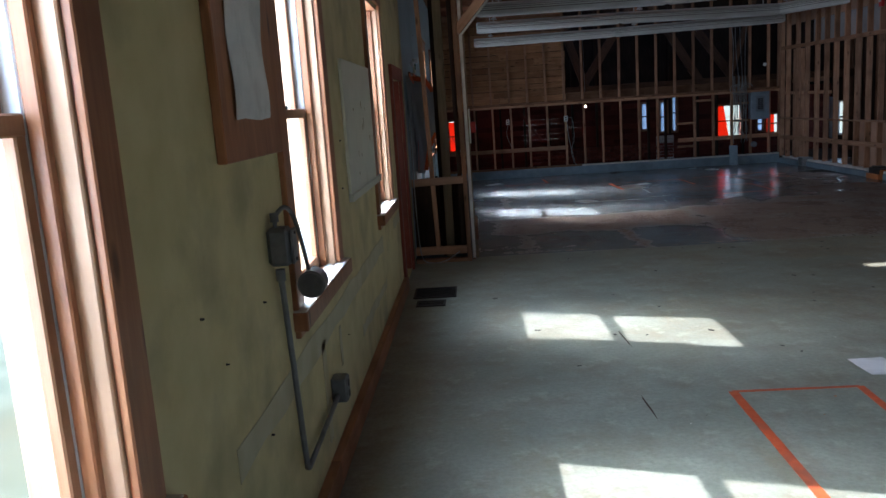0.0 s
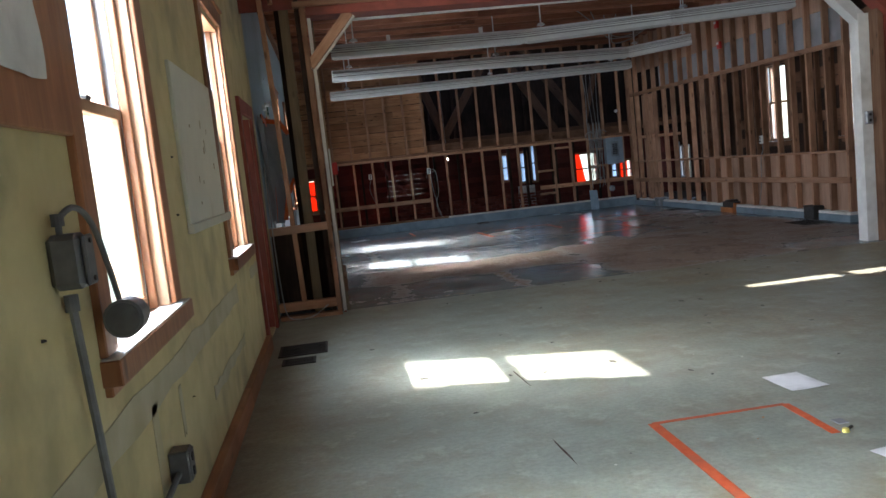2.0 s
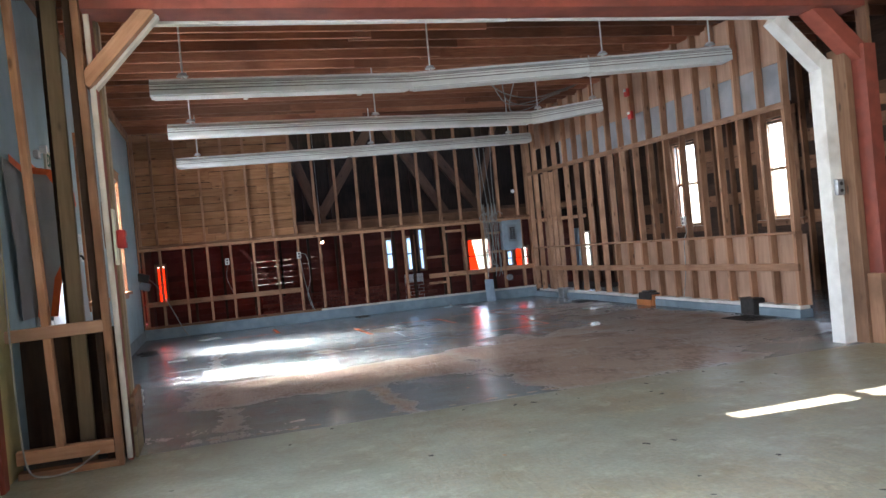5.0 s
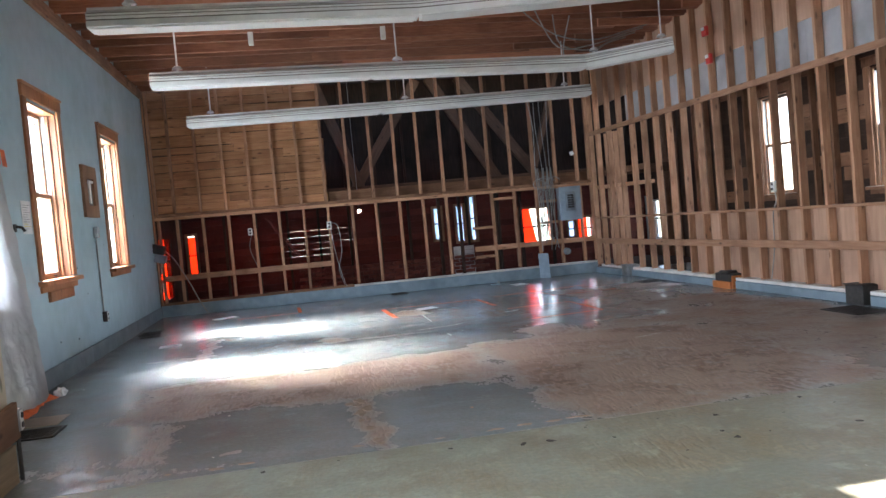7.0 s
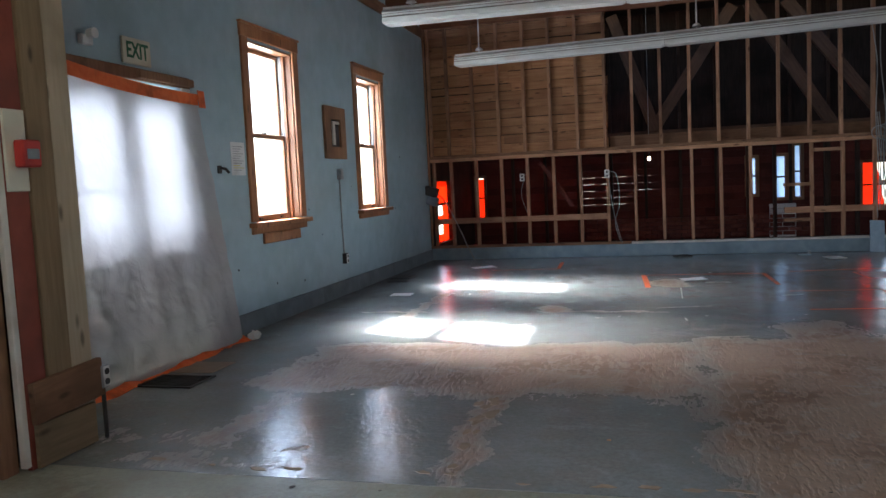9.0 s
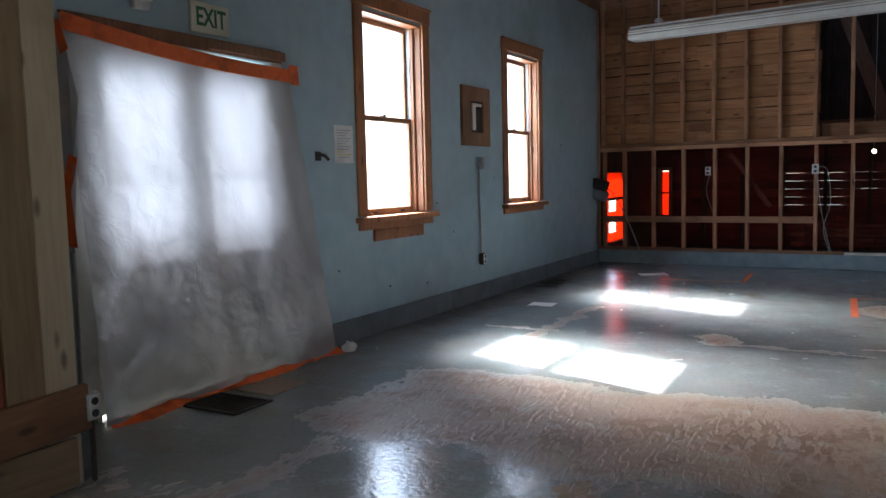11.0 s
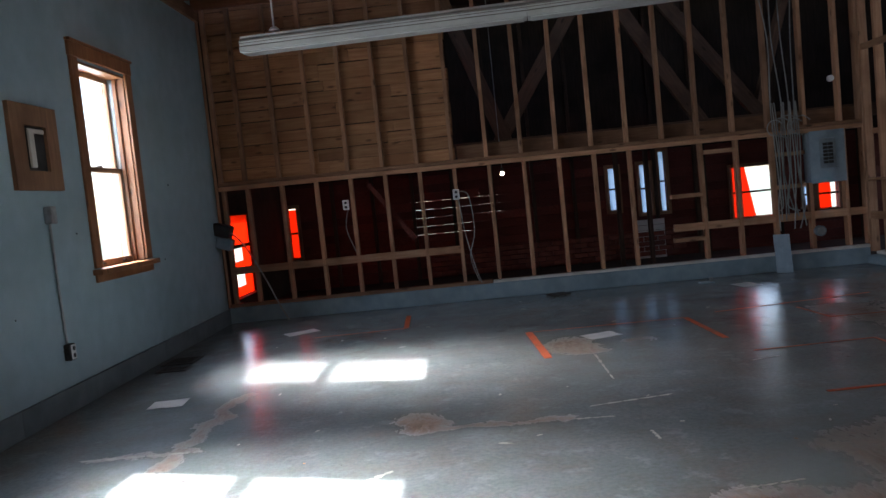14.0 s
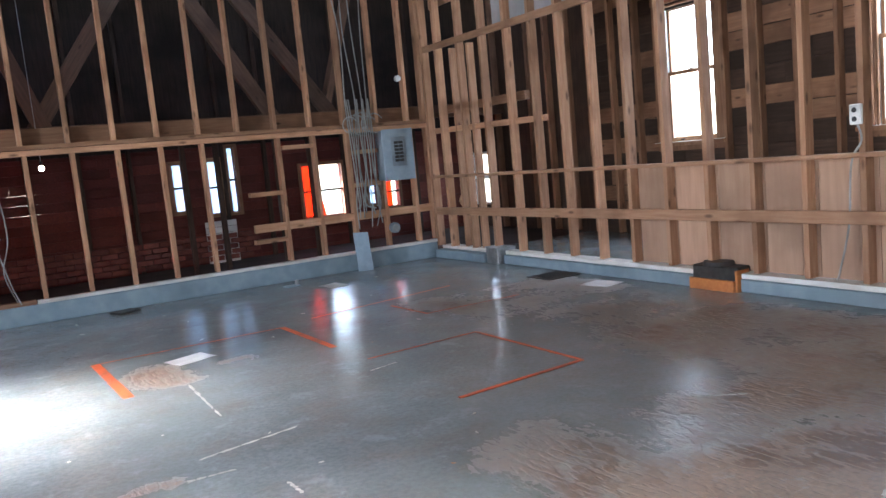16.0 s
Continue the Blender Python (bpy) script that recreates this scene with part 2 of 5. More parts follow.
def glow(name, colour, strength):
    m = bpy.data.materials.new(name)
    m.use_nodes = True
    b = m.node_tree.nodes["Principled BSDF"]
    b.inputs["Base Color"].default_value = (0.9, 0.9, 0.85, 1)
    b.inputs["Emission Color"].default_value, b.inputs["Emission Strength"].default_value = (*colour, 1), strength
    return m


M["glass"] = glass_material()
M["film"] = film_material("clear_poly_sheet", (0.42, 0.415, 0.415), 0.05, 0.17, 0.2, 0.4, 7.0)
M["frost"] = film_material("dusty_glass", (0.8, 0.85, 0.9), 0.42, 0.08, 0.2, 0.1)
M["grimy_glass"] = film_material("grimy_old_glass", (0.52, 0.64, 0.78), 0.36, 0.06, 0.2, 0.2, 30.0)
M["orange_film"] = film_material("orange_poly_sheet", (0.85, 0.115, 0.022), 0.3, 0.05, 0.3, 0.4)
M["patch_wood"] = surface("bare_tan_board", (0.24, 0.19, 0.14), (0.32, 0.26, 0.2), 14.0, 2.0, (1, 6, 1), 0.6, 0.1)
# near-black tone stands in for the shade high in the rear space
M["unlit_wood"] = surface("unlit_boards", (0.016, 0.010, 0.008), (0.034, 0.02, 0.014), 3.0, 2.0, GRAIN, 0.9, 0.12, vary=0.3)
# pale pine, brightened further for the daylight that reaches the jambs
M["pine"] = surface("pale_lit_jamb_pine", (0.50, 0.30, 0.17), (0.62, 0.40, 0.25), 3.0, 2.0, GRAIN, 0.5, 0.06, vary=0.1, knots=True)
# grey-brown of the shading along the light housings
M["groove"] = surface("housing_shade_line", (0.20, 0.18, 0.155), (0.28, 0.26, 0.225), 9, 2, rough=0.7, bump=0.02)
M["tube_lit"] = glow("lit_tube", (1.0, 0.95, 0.72), 0.6)
M["bulb"] = glow("lit_bulb", (1.0, 0.78, 0.52), 9.0)


def floor_material(name, paint1, paint2, bare1, bare2, worn, rough, spots=0.68, dirt=(0.16, 0.12, 0.08), grimy=0.45):
    """Painted plywood, worn to bare swirling grain in the stretches worn = (x0, x1, y0, y1, how much)."""
    m = surface(name, paint1, paint2, 5.0, 0.9, (1, 1, 1), rough, 0.03, stain=tuple(v * 0.8 for v in paint1), vary=0.0, spec=0.5)
    n, l = m.node_tree.nodes, m.node_tree.links
    b = n["Principled BSDF"]
    paint = b.inputs["Base Color"].links[0].from_socket

    def math_node(op, a, c=None, d=None):
        k = n.new("ShaderNodeMath")
        k.operation = op
        for i, v in enumerate((a, c, d)):
            if isinstance(v, (int, float)):
                k.inputs[i].default_value = v
            elif v is not None:
                l.new(v, k.inputs[i])
        return k.outputs[0]

    def noise_node(scale, detail, vector, rough_=0.55):
        k = n.new("ShaderNodeTexNoise")
        k.inputs["Scale"].default_value, k.inputs["Detail"].default_value, k.inputs["Roughness"].default_value = scale, detail, rough_
        l.new(vector, k.inputs["Vector"])
        return k.outputs[0]

    def ranged(socket, a, z, lo=0.0, hi=1.0):
        r = n.new("ShaderNodeMapRange")
        for i, v in enumerate((a, z, lo, hi)):
            r.inputs[i + 1].default_value = v
        l.new(socket, r.inputs[0])
        return r.outputs[0]

    def mixed(f, a, c):
        k = n.new("ShaderNodeMix")
        k.data_type = "RGBA"
        for key, v in (("Factor", f), ("A", a), ("B", c)):
            if isinstance(v, tuple):
                k.inputs[key].default_value = (*v, 1)
            else:
                l.new(v, k.inputs[key])
        return k.outputs["Result"]

    co = n.new("ShaderNodeTexCoord").outputs["Object"]
    mp = n.new("ShaderNodeMapping")
    mp.inputs["Scale"].default_value = (4.6, 1.5, 1)
    l.new(co, mp.inputs[0])
    rings = math_node("SINE", math_node("MULTIPLY", noise_node(1.7, 4, mp.outputs[0], 0.55), 42.0))
    grain = ranged(rings, -0.8, 0.3)
    soft = ranged(noise_node(1.9, 6, co, 0.65), 0.46, 0.60, 0.06, 1.0)
    bare = mixed(math_node("MULTIPLY", ranged(math_node("MULTIPLY_ADD", noise_node(30.0, 4, mp.outputs[0], 0.6), 0.5, grain), 0.1, 1.2), soft), bare1, bare2)
    big = noise_node(0.9, 8, co, 0.65)
    sep = n.new("ShaderNodeSeparateXYZ")
    l.new(co, sep.inputs[0])
    warp = math_node("SUBTRACT", noise_node(2.6, 5, co, 0.6), 0.5)
    px, py = math_node("MULTIPLY_ADD", warp, 0.42, sep.outputs[0]), math_node("MULTIPLY_ADD", warp, -0.38, sep.outputs[1])
    total = None
    for x0, x1, y0, y1, much in worn:
        e = min(0.2, (x1 - x0) / 3, (y1 - y0) / 3)
        k = math_node("MULTIPLY", math_node("MULTIPLY", ranged(px, x0 - e, x0 + e), ranged(px, x1 + e, x1 - e)), math_node("MULTIPLY", ranged(py, y0 - e, y0 + e), ranged(py, y1 + e, y1 - e)))
        k = math_node("MULTIPLY", k, much)
        total = k if total is None else math_node("MAXIMUM", total, k)
    level = math_node("MULTIPLY_ADD", total, 0.5, math_node("MULTIPLY_ADD", grain, 0.05, big))
    fray = noise_node(11.0, 6, mp.outputs[0], 0.7)
    th = ranged(math_node("MULTIPLY_ADD", math_node("SUBTRACT", fray, 0.5), 0.24, level), 0.66, 0.94)
    th = math_node("MULTIPLY", th, ranged(total, 0.04, 0.22))
    colour = mixed(th, paint, bare)
    grime = ranged(noise_node(2.8, 9, co, 0.7), 0.46, 0.66, 0.0, grimy)
    colour = mixed(grime, colour, dirt)
    sm = n.new("ShaderNodeMapping")
    sm.inputs["Scale"].default_value, sm.inputs["Rotation"].default_value = (1.2, 16, 1), (0, 0, 0.5)
    l.new(co, sm.inputs[0])
    scuff = ranged(noise_node(2.2, 6, sm.outputs[0], 0.7), 0.64, 0.70, 0.0, 0.35)
    colour = mixed(scuff, colour, tuple(min(1, v * 1.45) for v in paint2))
    pale = ranged(noise_node(1.7, 9, co, 0.75), 0.66, 0.78, 0.0, 0.18)
    colour = mixed(pale, colour, tuple(min(1, v * 1.6) for v in paint2))
    speck = ranged(noise_node(38.0, 4, co, 0.7), 0.42, 0.62, 0.0, 0.3)
    colour = mixed(speck, colour, tuple(v * 0.45 for v in paint1))
    wear = ranged(noise_node(5.5, 7, co, 0.7), 0.56, 0.64, 0.0, 0.35)
    colour = mixed(wear, colour, tuple(min(1, v * 1.35) for v in paint2))
    dots = ranged(noise_node(15.0, 3, co), spots, spots + 0.06, 0.0, 0.5)
    colour = mixed(dots, colour, (0.05, 0.045, 0.04))
    l.new(colour, b.inputs["Base Color"])
    gloss = math_node("MULTIPLY_ADD", math_node("SUBTRACT", big, 0.5), 0.2, ranged(th, 0, 1, rough, 0.5))
    l.new(gloss, b.inputs["Roughness"])
    height = math_node("MULTIPLY_ADD", math_node("MULTIPLY", th, grain), 0.5, math_node("MULTIPLY_ADD", noise_node(3.0, 2, co), 0.8, math_node("MULTIPLY", noise_node(32.0, 3, co, 0.5), 0.42)))
    bp = n.new("ShaderNodeBump")
    bp.inputs["Strength"].default_value, bp.inputs["Distance"].default_value = 0.55, 0.008
    l.new(height, bp.inputs["Height"])
    l.new(bp.outputs[0], b.inputs["Normal"])
    return m


M["floor_front"] = floor_material("front_floor_paint", (0.24, 0.265, 0.21), (0.31, 0.335, 0.275), (0.26, 0.22, 0.14), (0.34, 0.30, 0.20), [(2.0, 6.5, 4.3, 7.7, 0.35), (3.6, 7.0, 6.5, 7.7, 0.6)], 0.42, 0.74, (0.19, 0.16, 0.09), 0.6)
M["floor_back"] = floor_material("back_floor_paint", (0.215, 0.252, 0.256), (0.272, 0.308, 0.314), (0.345, 0.258, 0.195), (0.15, 0.083, 0.05), [(0.95, 3.7, 8.95, 10.3, 0.95), (3.66, 5.7, 7.60, 10.55, 1.0), (4.9, 7.3, 8.3, 11.1, 0.62), (5.8, 7.3, 10.6, 12.3, 0.6), (0.5, 1.2, 7.75, 8.4, 0.4), (1.15, 1.45, 7.9, 8.9, 0.62), (2.5, 3.3, 11.70, 11.80, 0.75), (2.32, 2.62, 11.68, 12.02, 0.9), (1.13, 1.25, 11.4, 13.0, 0.7), (0.65, 1.35, 11.68, 11.76, 0.7), (3.38, 3.75, 13.25, 13.85, 0.9), (3.95, 4.2, 13.45, 13.65, 0.7), (2.46, 2.62, 7.62, 8.9, 0.7), (4.2, 4.9, 9.8, 11.2, 0.6), (0.9, 1.9, 7.64, 7.85, 0.4), (1.65, 1.85, 7.9, 8.05, 0.8), (5.6, 7.2, 12.2, 14.4, 0.42)], 0.2, 0.80, (0.24, 0.17, 0.13), 0.35)


# joists and boards differ piece by piece
n, l = M["joist"].node_tree.nodes, M["joist"].node_tree.links
b, geo, rng, hsv = n["Principled BSDF"], n.new("ShaderNodeNewGeometry"), n.new("ShaderNodeMapRange"), n.new("ShaderNodeHueSaturation")
rng.inputs[3].default_value, rng.inputs[4].default_value = 0.45, 1.35
src = b.inputs["Base Color"].links[0].from_socket
l.new(geo.outputs["Random Per Island"], rng.inputs[0]), l.new(rng.outputs[0], hsv.inputs["Value"]), l.new(src, hsv.inputs["Color"]), l.new(hsv.outputs[0], b.inputs["Base Color"])

# ---- mesh helpers ----
def block(bm, x0, x1, y0, y1, z0, z1, bevel=0.0):
    v = [bm.verts.new((x, y, z)) for z in (z0, z1) for x, y in ((x0, y0), (x1, y0), (x1, y1), (x0, y1))]
    faces = [bm.faces.new([v[i] for i in q]) for q in ((3, 2, 1, 0), (4, 5, 6, 7), (0, 1, 5, 4), (1, 2, 6, 5), (2, 3, 7, 6), (3, 0, 4, 7))]
    if bevel:
        edges = {e for f in faces for e in f.edges}
        bmesh.ops.bevel(bm, geom=list(edges), offset=bevel, segments=1, affect="EDGES")
    return bm


def tube(bm, points, radius, sides=8):
    """A round bar along points."""
    pts = [Vector(p) for p in points]
    rings = []
    for i, p in enumerate(pts):
        way = (pts[min(i + 1, len(pts) - 1)] - pts[max(i - 1, 0)]).normalized()
        side = way.orthogonal().normalized() if abs(way.z) > 0.9 else way.cross(Vector((0, 0, 1))).normalized()
        if rings and side.dot(last) < 0:
            side = -side
        last = side
        up = way.cross(side)
        rings.append([bm.verts.new(p + radius * (math.cos(a) * side + math.sin(a) * up)) for a in [2 * math.pi * k / sides for k in range(sides)]])
    for a, b in zip(rings, rings[1:]):
        for k in range(sides):
            bm.faces.new((a[k], a[(k + 1) % sides], b[(k + 1) % sides], b[k]))
    bm.faces.new(rings[0][::-1]), bm.faces.new(rings[-1])
    return bm


def disc(bm, centre, radius, depth, axis="z", sides=16, top=1.0):
    m = Matrix.Translation(centre) @ {"z": Matrix.Identity(4), "x": pose(0, 0, 0, 0, 90, 0), "y": pose(0, 0, 0, -90, 0, 0)}[axis]
    bmesh.ops.create_cone(bm, cap_ends=True, segments=sides, radius1=radius, radius2=radius * top, depth=depth, matrix=m)
    return bm


def extrude_x(bm, profile, x0, x1):
    """A profile of (y, z) points drawn out along x."""
    a = [bm.verts.new((x0, y, z)) for y, z in profile]
    b = [bm.verts.new((x1, y, z)) for y, z in profile]
    k = len(profile)
    for i in range(k):
        bm.faces.new((a[i], a[(i + 1) % k], b[(i + 1) % k], b[i]))
    bm.faces.new(a[::-1]), bm.faces.new(b)
    return bm


def mesh_of(name, bm, material):
    bmesh.ops.recalc_face_normals(bm, faces=bm.faces)
    me = bpy.data.meshes.new(name)
    bm.to_mesh(me)
    bm.free()
    me.materials.append(M[material])
    return me


def part(name, bm, material, parent=None, label=""):
    ob = new(name, mesh_of(name, bm, material))
    ob.parent = parent
    return tagged(ob, label)


def thing(name, label, category="", group="", kind="", at=(0, 0, 0)):
    ob = new(name)
    ob.location = at
    ob.empty_display_size = 0.1
    return tagged(ob, label, category, group, kind)


def solid(name, bm, material, label, category="", group="", kind=""):
    return tagged(part(name, bm, material), label, category, group, kind)


LUMBER = {}


def lumber(name, parent, material, a, b, w, d, label=""):
    """A sawn board with worn edges from a to b. Lying: w across, d high. Upright: w along x, d along y."""
    a, b = Vector(a), Vector(b)
    length = (b - a).length
    key = (round(length, 2), w, d, material)
    if key not in LUMBER:
        bm = bmesh.new()
        e = min(0.004, w / 5, d / 5)
        h = length / 2
        prof = [(-w / 2 + e, -d / 2), (w / 2 - e, -d / 2), (w / 2, -d / 2 + e), (w / 2, d / 2 - e), (w / 2 - e, d / 2), (-w / 2 + e, d / 2), (-w / 2, d / 2 - e), (-w / 2, -d / 2 + e)]
        lo, hi = [bm.verts.new((x, y, -h)) for x, y in prof], [bm.verts.new((x, y, h)) for x, y in prof]
        for i in range(8):
            bm.faces.new((lo[i], lo[(i + 1) % 8], hi[(i + 1) % 8], hi[i]))
        bm.faces.new(lo[::-1]), bm.faces.new(hi)
        LUMBER[key] = mesh_of("lumber", bm, material)
    ob = new(name, LUMBER[key])
    ob.parent = parent
    way = (b - a).normalized()
    across = Vector((1, 0, 0)) if abs(way.z) > 0.95 else way.cross(Vector((0, 0, 1))).normalized()
    other = way.cross(across).normalized()
    across = other.cross(way)
    rot = Matrix((across, other, way)).transposed().to_4x4()
    ob.matrix_basis = Matrix.Translation((a + b) / 2) @ rot
    return tagged(ob, label)


def wall_with_holes(bm, x0, x1, y0, y1, z0, z1, holes):
    """A wall that runs along y with rectangular openings (y0, y1, z0, z1)."""
    ys = sorted({y0, y1, *[v for h in holes for v in h[:2]]})
    for a, b in zip(ys, ys[1:]):
        inside = [h for h in holes if h[0] <= a and h[1] >= b]
        z = z0
        for h in sorted(inside, key=lambda h: h[2]):
            if h[2] > z:
                block(bm, x0, x1, a, b, z, h[2])
            z = h[3]
        if z < z1:
            block(bm, x0, x1, a, b, z, z1)
    return bm


def wall_along_x(bm, x0, x1, y0, y1, z0, z1, holes):
    xs = sorted({x0, x1, *[v for h in holes for v in h[:2]]})
    for a, b in zip(xs, xs[1:]):
        inside = [h for h in holes if h[0] <= a and h[1] >= b]
        z = z0
        for h in sorted(inside, key=lambda h: h[2]):
            if h[2] > z:
                block(bm, a, b, y0, y1, z, h[2])
            z = h[3]
        if z < z1:
            block(bm, a, b, y0, y1, z, z1)
    return bm


# ---- ground and floors ----
bm = bmesh.new()
block(bm, -300, 300, -300, 300, -0.75, -0.6)
solid("ground", bm, "grass", "grass and bare earth outside the building", "ground", kind="structure")

bm = bmesh.new()
block(bm, 0, 9.75, -3.0, 7.615, -0.1, 0)
floor_front = solid("floor_1", bm, "floor_front", "worn grey-green painted plywood floor with scuffs", "floor", kind="structure")
bm = bmesh.new()
block(bm, 0, 9.75, 7.62, 16.62, -0.1, 0)
floor_back = solid("floor_2", bm, "floor_back", "worn blue-grey painted plywood floor with bare patches", "floor", kind="structure")
bm = bmesh.new()
block(bm, -0.2, 9.95, 16.63, 19.9, -0.15, -0.02)
solid("floor_3", bm, "dark_shaded_wood", "rough board floor of the rear space, coloured dark for shade", "floor", kind="structure")

# ---- ceiling: joists along x under boards, one mesh ----
# unseen roof gaps, added to throw the sun streaks on the front floor
SUN_STREAK_GAPS = [(0.12, 0.98, 7.2, 7.515), (1.1, 1.5, 7.25, 7.515)]
bm = bmesh.new()
random.seed(17)
y = -2.9
while y < 16.6:
    x, k = 1.6 if 7.05 < y < 7.55 else 0.0, 0
    while x < 9.75:
        end = min(9.75, x + random.uniform(2.6, 4.6))
        d, h = 0.046 * (k % 2), random.uniform(-0.03, 0.015)
        block(bm, x, end, y - 0.022 + d, y + 0.022 + d, 3.60 + h, 3.80)
        x, k = end - (0.25 if end < 9.75 else 0), k + 1
    y += 0.405 + random.uniform(-0.02, 0.02)
for k in range(140):
    a = -3.0 + 0.14 * k
    if a > 16.5:
        break
    if 7.1 < a + 0.07 < 7.55:
        continue
    block(bm, -0.2, 9.95, a + 0.002, min(a + 0.138, 16.62), 3.805, 3.83 + 0.004 * (k % 3))
ys = sorted({7.08, 7.52, *[v for h in SUN_STREAK_GAPS for v in h[2:]]})
for a, b in zip(ys, ys[1:]):
    x = -0.2
    for h in sorted(SUN_STREAK_GAPS):
        if h[2] <= a and h[3] >= b:
            block(bm, x, h[0], a, b, 3.805, 3.83)
            x = h[1]
    block(bm, x, 9.95, a, b, 3.805, 3.83)
solid("ceiling", bm, "joist", "exposed reddish wooden joists under old roof boards", "ceiling", kind="structure")

# ---- left wall ----
FRONT_WIN = [(-0.30, 0.575), (2.10, 2.95), (4.76, 5.60)]
BACK_WIN = [(10.99, 11.89), (13.61, 14.47)]
FZ, BZ = (0.90, 2.45), (0.92, 2.53)
DOOR, EXITDOOR = (6.33, 7.13, 0.02, 1.93), (8.55, 9.95, 0.0, 2.0)
front_holes = [(a, b, FZ[0] if a > 1 else 0.84, FZ[1]) for a, b in FRONT_WIN] + [DOOR]
back_holes = [(a, b, *BZ) for a, b in BACK_WIN] + [EXITDOOR]
bm = wall_with_holes(bmesh.new(), -0.2, 0, -3.0, 7.70, 0, 3.8, front_holes)
wall_green = solid("wall_west_front", bm, "green_wall", "yellow-green plaster wall with scuffs and pale patches", "wall", kind="structure")
bm = wall_with_holes(bmesh.new(), -0.2, 0, 7.70, 16.62, 0, 3.8, back_holes)
wall_blue = solid("wall_west_back", bm, "blue_wall", "pale blue plaster wall with dents and stains", "wall", kind="structure")
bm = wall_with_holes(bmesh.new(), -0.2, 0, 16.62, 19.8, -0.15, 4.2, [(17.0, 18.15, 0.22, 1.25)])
solid("wall_west_rear", bm, "dark_shaded_wood", "bare board wall of the rear space, coloured dark for shade", "wall", kind="structure")

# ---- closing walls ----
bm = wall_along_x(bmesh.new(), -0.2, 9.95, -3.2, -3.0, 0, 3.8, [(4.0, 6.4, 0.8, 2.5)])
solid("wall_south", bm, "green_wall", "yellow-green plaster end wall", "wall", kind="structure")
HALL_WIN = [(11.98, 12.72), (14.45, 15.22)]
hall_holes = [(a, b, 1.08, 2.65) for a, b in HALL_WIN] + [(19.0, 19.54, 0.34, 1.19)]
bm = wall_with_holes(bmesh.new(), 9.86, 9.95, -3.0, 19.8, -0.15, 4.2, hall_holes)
wall_hall = solid("wall_east_outer", bm, "dark_shaded_wood", "old dark board outer wall behind the studs", "wall", kind="structure")
REAR = [(0.10, 0.23, 0.5, 1.27), (5.08, 5.21, 0.76, 1.40), (5.56, 5.70, 0.68, 1.41), (5.86, 5.95, 0.68, 1.58), (6.95, 7.58, 0.46, 1.22), (8.02, 8.15, 0.55, 0.87), (8.24, 8.54, 0.48, 0.93)]
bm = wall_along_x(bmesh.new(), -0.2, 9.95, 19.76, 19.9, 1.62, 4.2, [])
solid("wall_north_upper", bm, "unlit_wood", "boards high in the rear space, coloured near black for shade", "wall", kind="structure")
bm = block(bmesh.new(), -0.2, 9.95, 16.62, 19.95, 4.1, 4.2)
solid("ceiling_rear", bm, "unlit_wood", "roof boards over the rear space, coloured near black for shade", "ceiling", kind="structure")
SCRAPES = [(3.75, 10.6, 4.05, 10.65, 0.008), (3.66, 13.2, 3.65, 12.44, 0.01), (3.31, 11.69, 3.51, 11.68, 0.009), (3.63, 11.4, 3.64, 11.26, 0.01), (4.55, 12.6, 4.75, 12.65, 0.007), (5.0, 9.9, 5.3, 10.0, 0.012), (5.4, 11.0, 5.6, 10.85, 0.012), (0.65, 11.72, 1.25, 11.716, 0.02), (2.2, 10.95, 2.4, 11.15, 0.02), (3.4, 11.9, 3.9, 12.0, 0.01)]

def thin_sheet(n, thick, place, back):
    """A sheet of paper: a bent grid with a second side behind it."""
    bm = bmesh.new()
    sides = [[[bm.verts.new(place(i / n, j / n) + back * thick * s) for j in range(n + 1)] for i in range(n + 1)] for s in (0, 1)]
    for g in sides:
        for i in range(n):
            for j in range(n):
                bm.faces.new((g[i][j], g[i + 1][j], g[i + 1][j + 1], g[i][j + 1]))
    a, b = sides
    for k in range(n):
        for p, q in (((k, 0), (k + 1, 0)), ((k, n), (k + 1, n)), ((0, k), (0, k + 1)), ((n, k), (n, k + 1))):
            bm.faces.new((a[p[0]][p[1]], a[q[0]][q[1]], b[q[0]][q[1]], b[p[0]][p[1]]))
    return bm


# ---- sky light by the openings ----
for a, b in FRONT_WIN:
    opening_lamp(-0.35, (a + b) / 2, 1.68, b - a, 1.5, (1, (a + b) / 2, 1.3), 26)
for a, b in BACK_WIN:
    opening_lamp(-0.35, (a + b) / 2, 1.72, b - a, 1.6, (1, (a + b) / 2, 1.4), 12)
opening_lamp(-0.35, 9.25, 1.35, 1.2, 1.1, (1, 9.25, 1.2), 3)
for a, b in HALL_WIN:
    opening_lamp(10.15, (a + b) / 2, 1.79, b - a, 1.58, (9, (a + b) / 2, 1.5), 8)
# lamps added along the sun's way to imitate lens bloom round sun patches
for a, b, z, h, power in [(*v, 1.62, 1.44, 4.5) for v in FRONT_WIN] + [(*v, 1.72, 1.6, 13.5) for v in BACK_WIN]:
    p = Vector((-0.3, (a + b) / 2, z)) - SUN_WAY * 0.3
    opening_lamp(p.x, p.y, p.z, b - a, h, p + SUN_WAY, power, (1.0, 0.97, 0.93), 38)
# lamp in the added end-wall window, brightens the front room
opening_lamp(5.2, -3.3, 1.65, 2.4, 1.7, (4.2, 0, 0.9), 7)

# ---- far stud wall ----
far = thing("wall_north", "open stud wall of bare lumber with a blue painted curb", "wall", kind="structure", at=(0.035, 0, 0.03))
FY = 16.64
random.seed(3)
